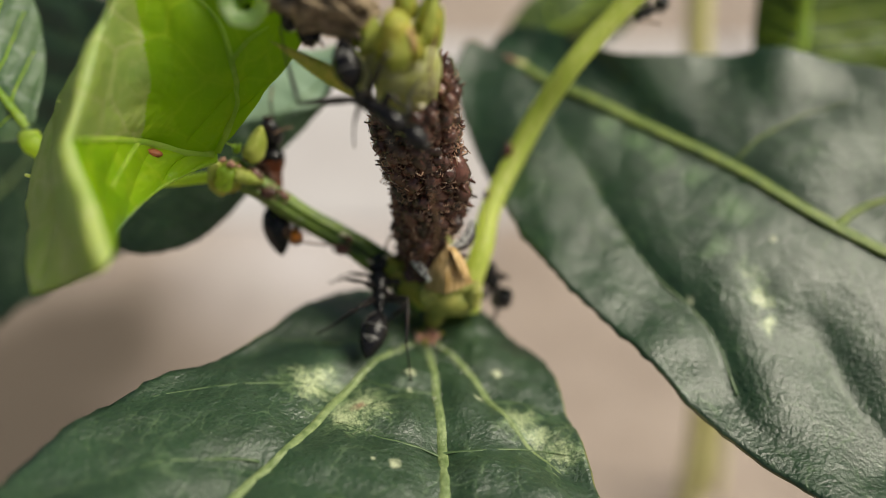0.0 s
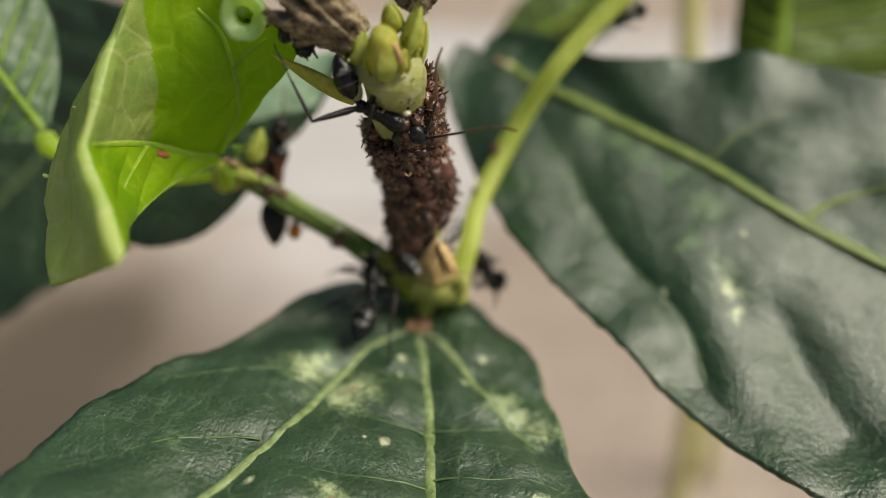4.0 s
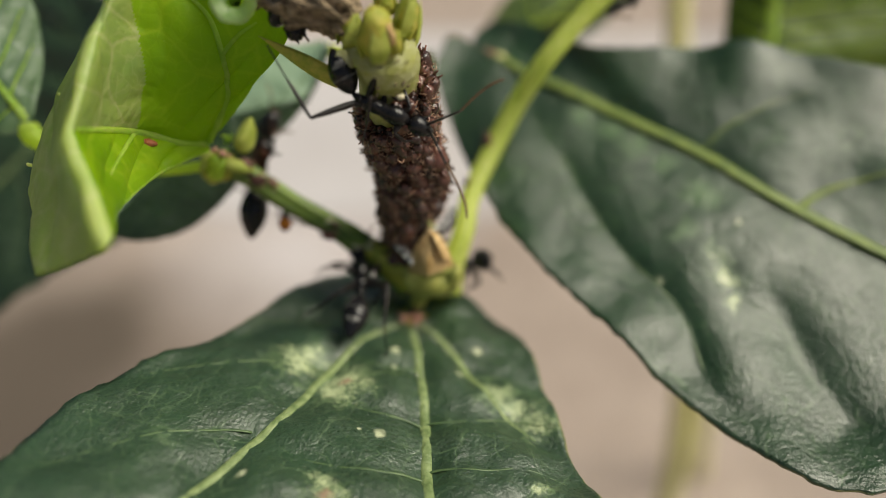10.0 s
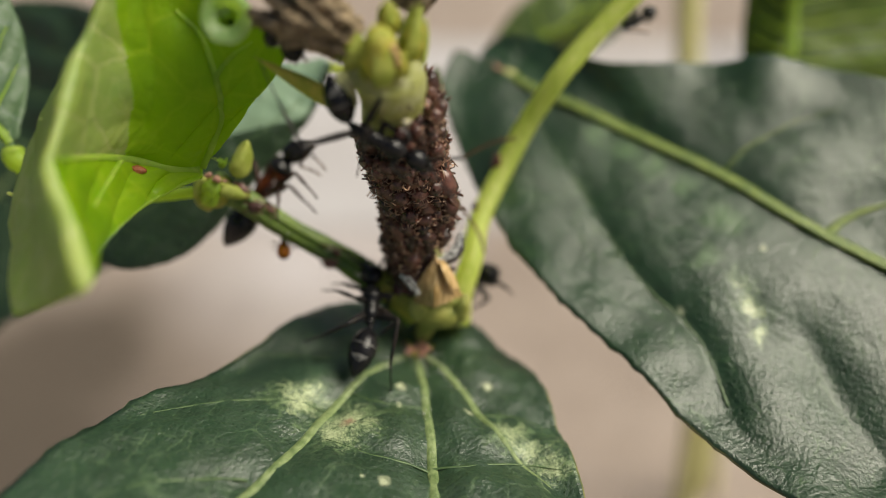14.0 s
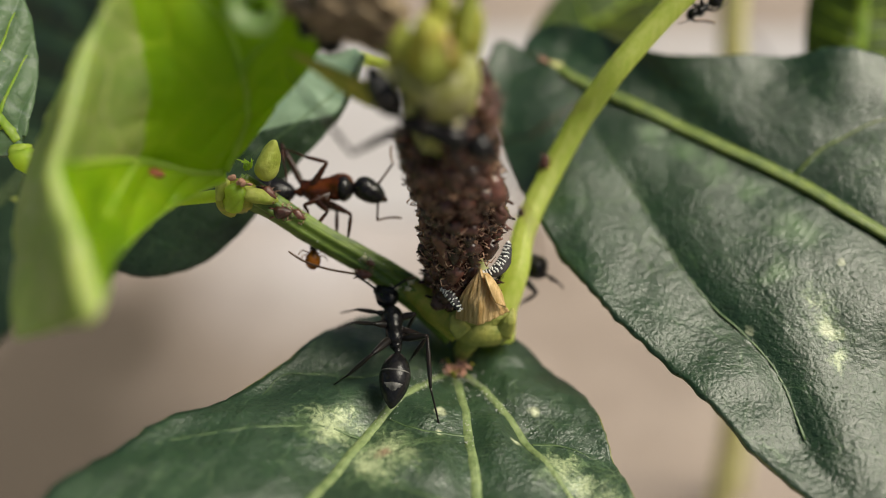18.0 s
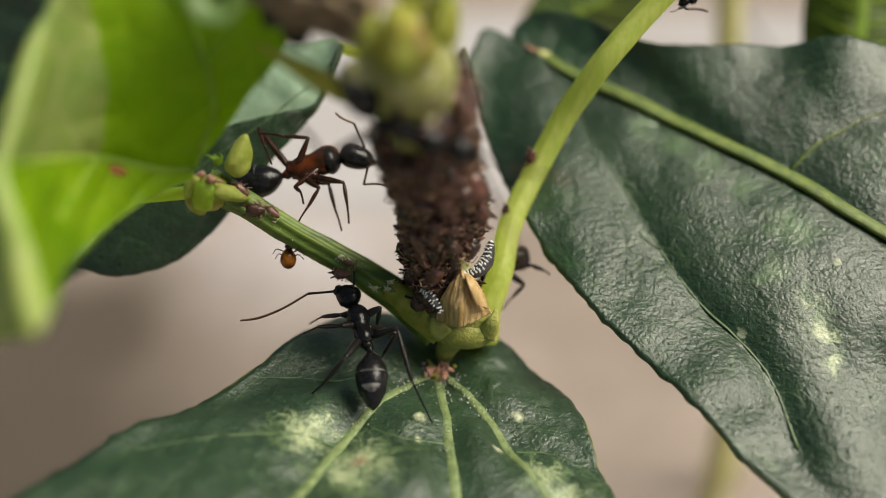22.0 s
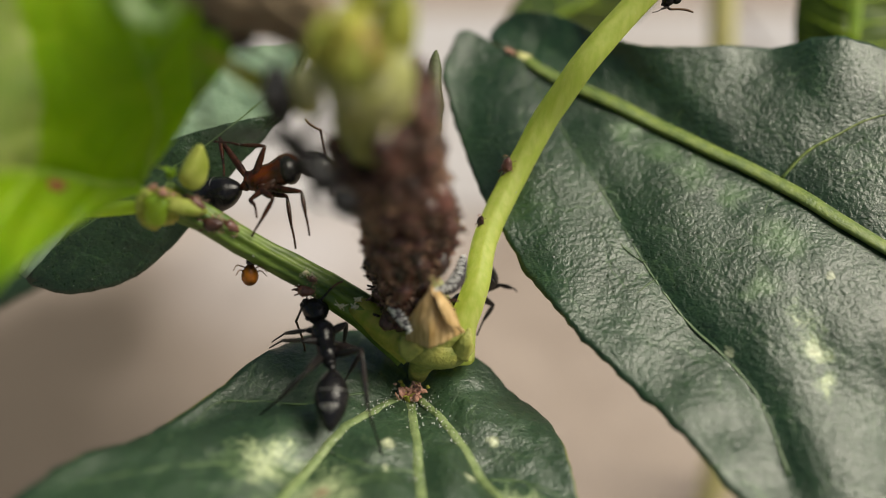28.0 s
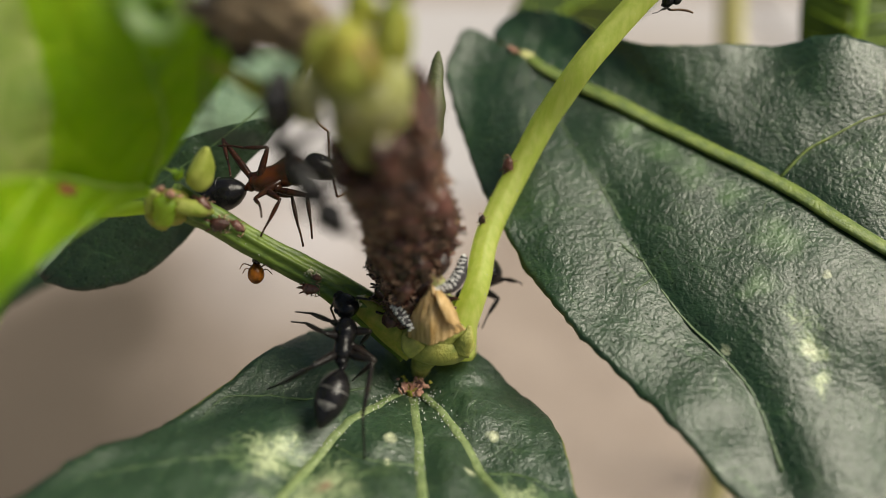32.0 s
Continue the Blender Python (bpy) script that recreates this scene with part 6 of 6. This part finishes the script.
    walk(feel_c[0], [
        (0, pose(-0.00121, 0.00277, 0.00135, -6.9, 18.7, -22.2)),
        (6, pose(-0.00121, 0.00277, 0.00135, -15.1, 28.8, -26.9)),
        (13, pose(-0.00121, 0.00277, 0.00135, -13.5, 26.5, -36.8)),
        (14.5, pose(-0.00121, 0.00277, 0.00135, -4.2, 17.5, -39.1)),
        (16.5, pose(-0.00121, 0.00277, 0.00135, -8.0, 20.4, -25.5)),
        (18, pose(-0.00121, 0.00277, 0.00135, -17.8, 30.6, -37.3)),
        (19, pose(-0.00121, 0.00277, 0.00135, 0.0, -0.0, 0.0)),
        (21, pose(-0.00121, 0.00277, 0.00135, 1.2, 1.4, -7.4)),
        (22, pose(-0.00121, 0.00277, 0.00135, -0.7, 8.5, -16.5)),
        (23, pose(-0.00121, 0.00277, 0.00135, -29.9, 33.3, -74.1)),
        (24, pose(-0.00121, 0.00277, 0.00135, 4.0, -7.3, -2.8)),
        (25, pose(-0.00121, 0.00277, 0.00135, 2.8, -5.1, -2.1)),
        (25.5, pose(-0.00121, 0.00277, 0.00135, -0.5, 7.7, -15.0)),
        (27.5, pose(-0.00121, 0.00277, 0.00135, 39.9, -33.8, -40.2)),
        (28.5, pose(-0.00121, 0.00277, 0.00135, 71.6, -59.2, -54.5)),
        (30, pose(-0.00121, 0.00277, 0.00135, 86.8, -53.8, -72.1)),
        (32, pose(-0.00121, 0.00277, 0.00135, 73.6, -52.5, -61.2)),
    ])
    walk(feel_c[1], [
        (0, pose(-0.00029, 0.00288, 0.00147, -10.1, -59.1, 42.8)),
        (6, pose(-0.00029, 0.00288, 0.00147, 5.7, -62.3, 17.5)),
        (13, pose(-0.00029, 0.00288, 0.00147, -7.3, -47.2, 40.5)),
        (16.5, pose(-0.00029, 0.00288, 0.00147, -4.1, -11.4, 42.8)),
        (19, pose(-0.00029, 0.00288, 0.00147, 0.0, -0.0, 0.0)),
        (23, pose(-0.00029, 0.00288, 0.00147, -26.3, -25.4, 104.0)),
        (24, pose(-0.00029, 0.00288, 0.00147, 8.4, 12.9, 150.6)),
        (25, pose(-0.00029, 0.00288, 0.00147, -29.4, -17.4, 127.3)),
        (27.5, pose(-0.00029, 0.00288, 0.00147, -1.8, -18.2, 28.9)),
        (30, pose(-0.00029, 0.00288, 0.00147, 0.8, -1.3, -6.0)),
        (32, pose(-0.00029, 0.00288, 0.00147, -5.8, 21.0, -1.6)),
    ])
    walk(feel_b[0], [
        (0, pose(0.00420, 0.00007, 0.00054, 68.2, -17.4, 88.1)),
        (6, pose(0.00420, 0.00007, 0.00054, 96.4, 28.8, 76.9)),
        (12, pose(0.00420, 0.00007, 0.00054, 57.3, 76.6, 21.6)),
        (13, pose(0.00420, 0.00007, 0.00054, -35.1, 72.2, -78.3)),
        (14.5, pose(0.00420, 0.00007, 0.00054, 25.3, 47.0, 2.5)),
        (16.5, pose(0.00420, 0.00007, 0.00054, 10.1, -1.5, 20.1)),
        (18, pose(0.00420, 0.00007, 0.00054, -9.1, -16.2, 2.9)),
        (19, pose(0.00420, 0.00007, 0.00054, -2.3, -7.5, 5.1)),
        (21, pose(0.00420, 0.00007, 0.00054, -10.2, 0.1, -22.7)),
        (23, pose(0.00420, 0.00007, 0.00054, 0.0, -0.0, 0.0)),
        (24, pose(0.00420, 0.00007, 0.00054, 14.6, 17.0, 8.1)),
        (25, pose(0.00420, 0.00007, 0.00054, 10.2, -0.2, 18.6)),
        (28, pose(0.00420, 0.00007, 0.00054, 18.4, 4.5, 25.3)),
        (32, pose(0.00420, 0.00007, 0.00054, 5.8, -4.0, 16.2)),
    ])
    walk(feel_b[1], [
        (0, pose(0.00399, 0.00084, 0.00119, -58.9, 58.1, -101.1)),
        (6, pose(0.00399, 0.00084, 0.00119, -64.7, 50.8, -106.6)),
        (12, pose(0.00399, 0.00084, 0.00119, 3.8, 59.7, -31.9)),
        (14.5, pose(0.00399, 0.00084, 0.00119, -136.8, -16.6, 100.1)),
        (16.5, pose(0.00399, 0.00084, 0.00119, -69.2, 25.3, -106.2)),
        (19, pose(0.00399, 0.00084, 0.00119, -0.7, -2.0, 1.1)),
        (21, pose(0.00399, 0.00084, 0.00119, 1.6, -11.5, 10.7)),
        (23, pose(0.00399, 0.00084, 0.00119, 0.0, -0.0, 0.0)),
        (25, pose(0.00399, 0.00084, 0.00119, -15.9, 10.2, -21.7)),
        (28, pose(0.00399, 0.00084, 0.00119, -15.5, -8.7, -3.6)),
        (32, pose(0.00399, 0.00084, 0.00119, -12.5, -0.2, -9.5)),
    ])

motions()
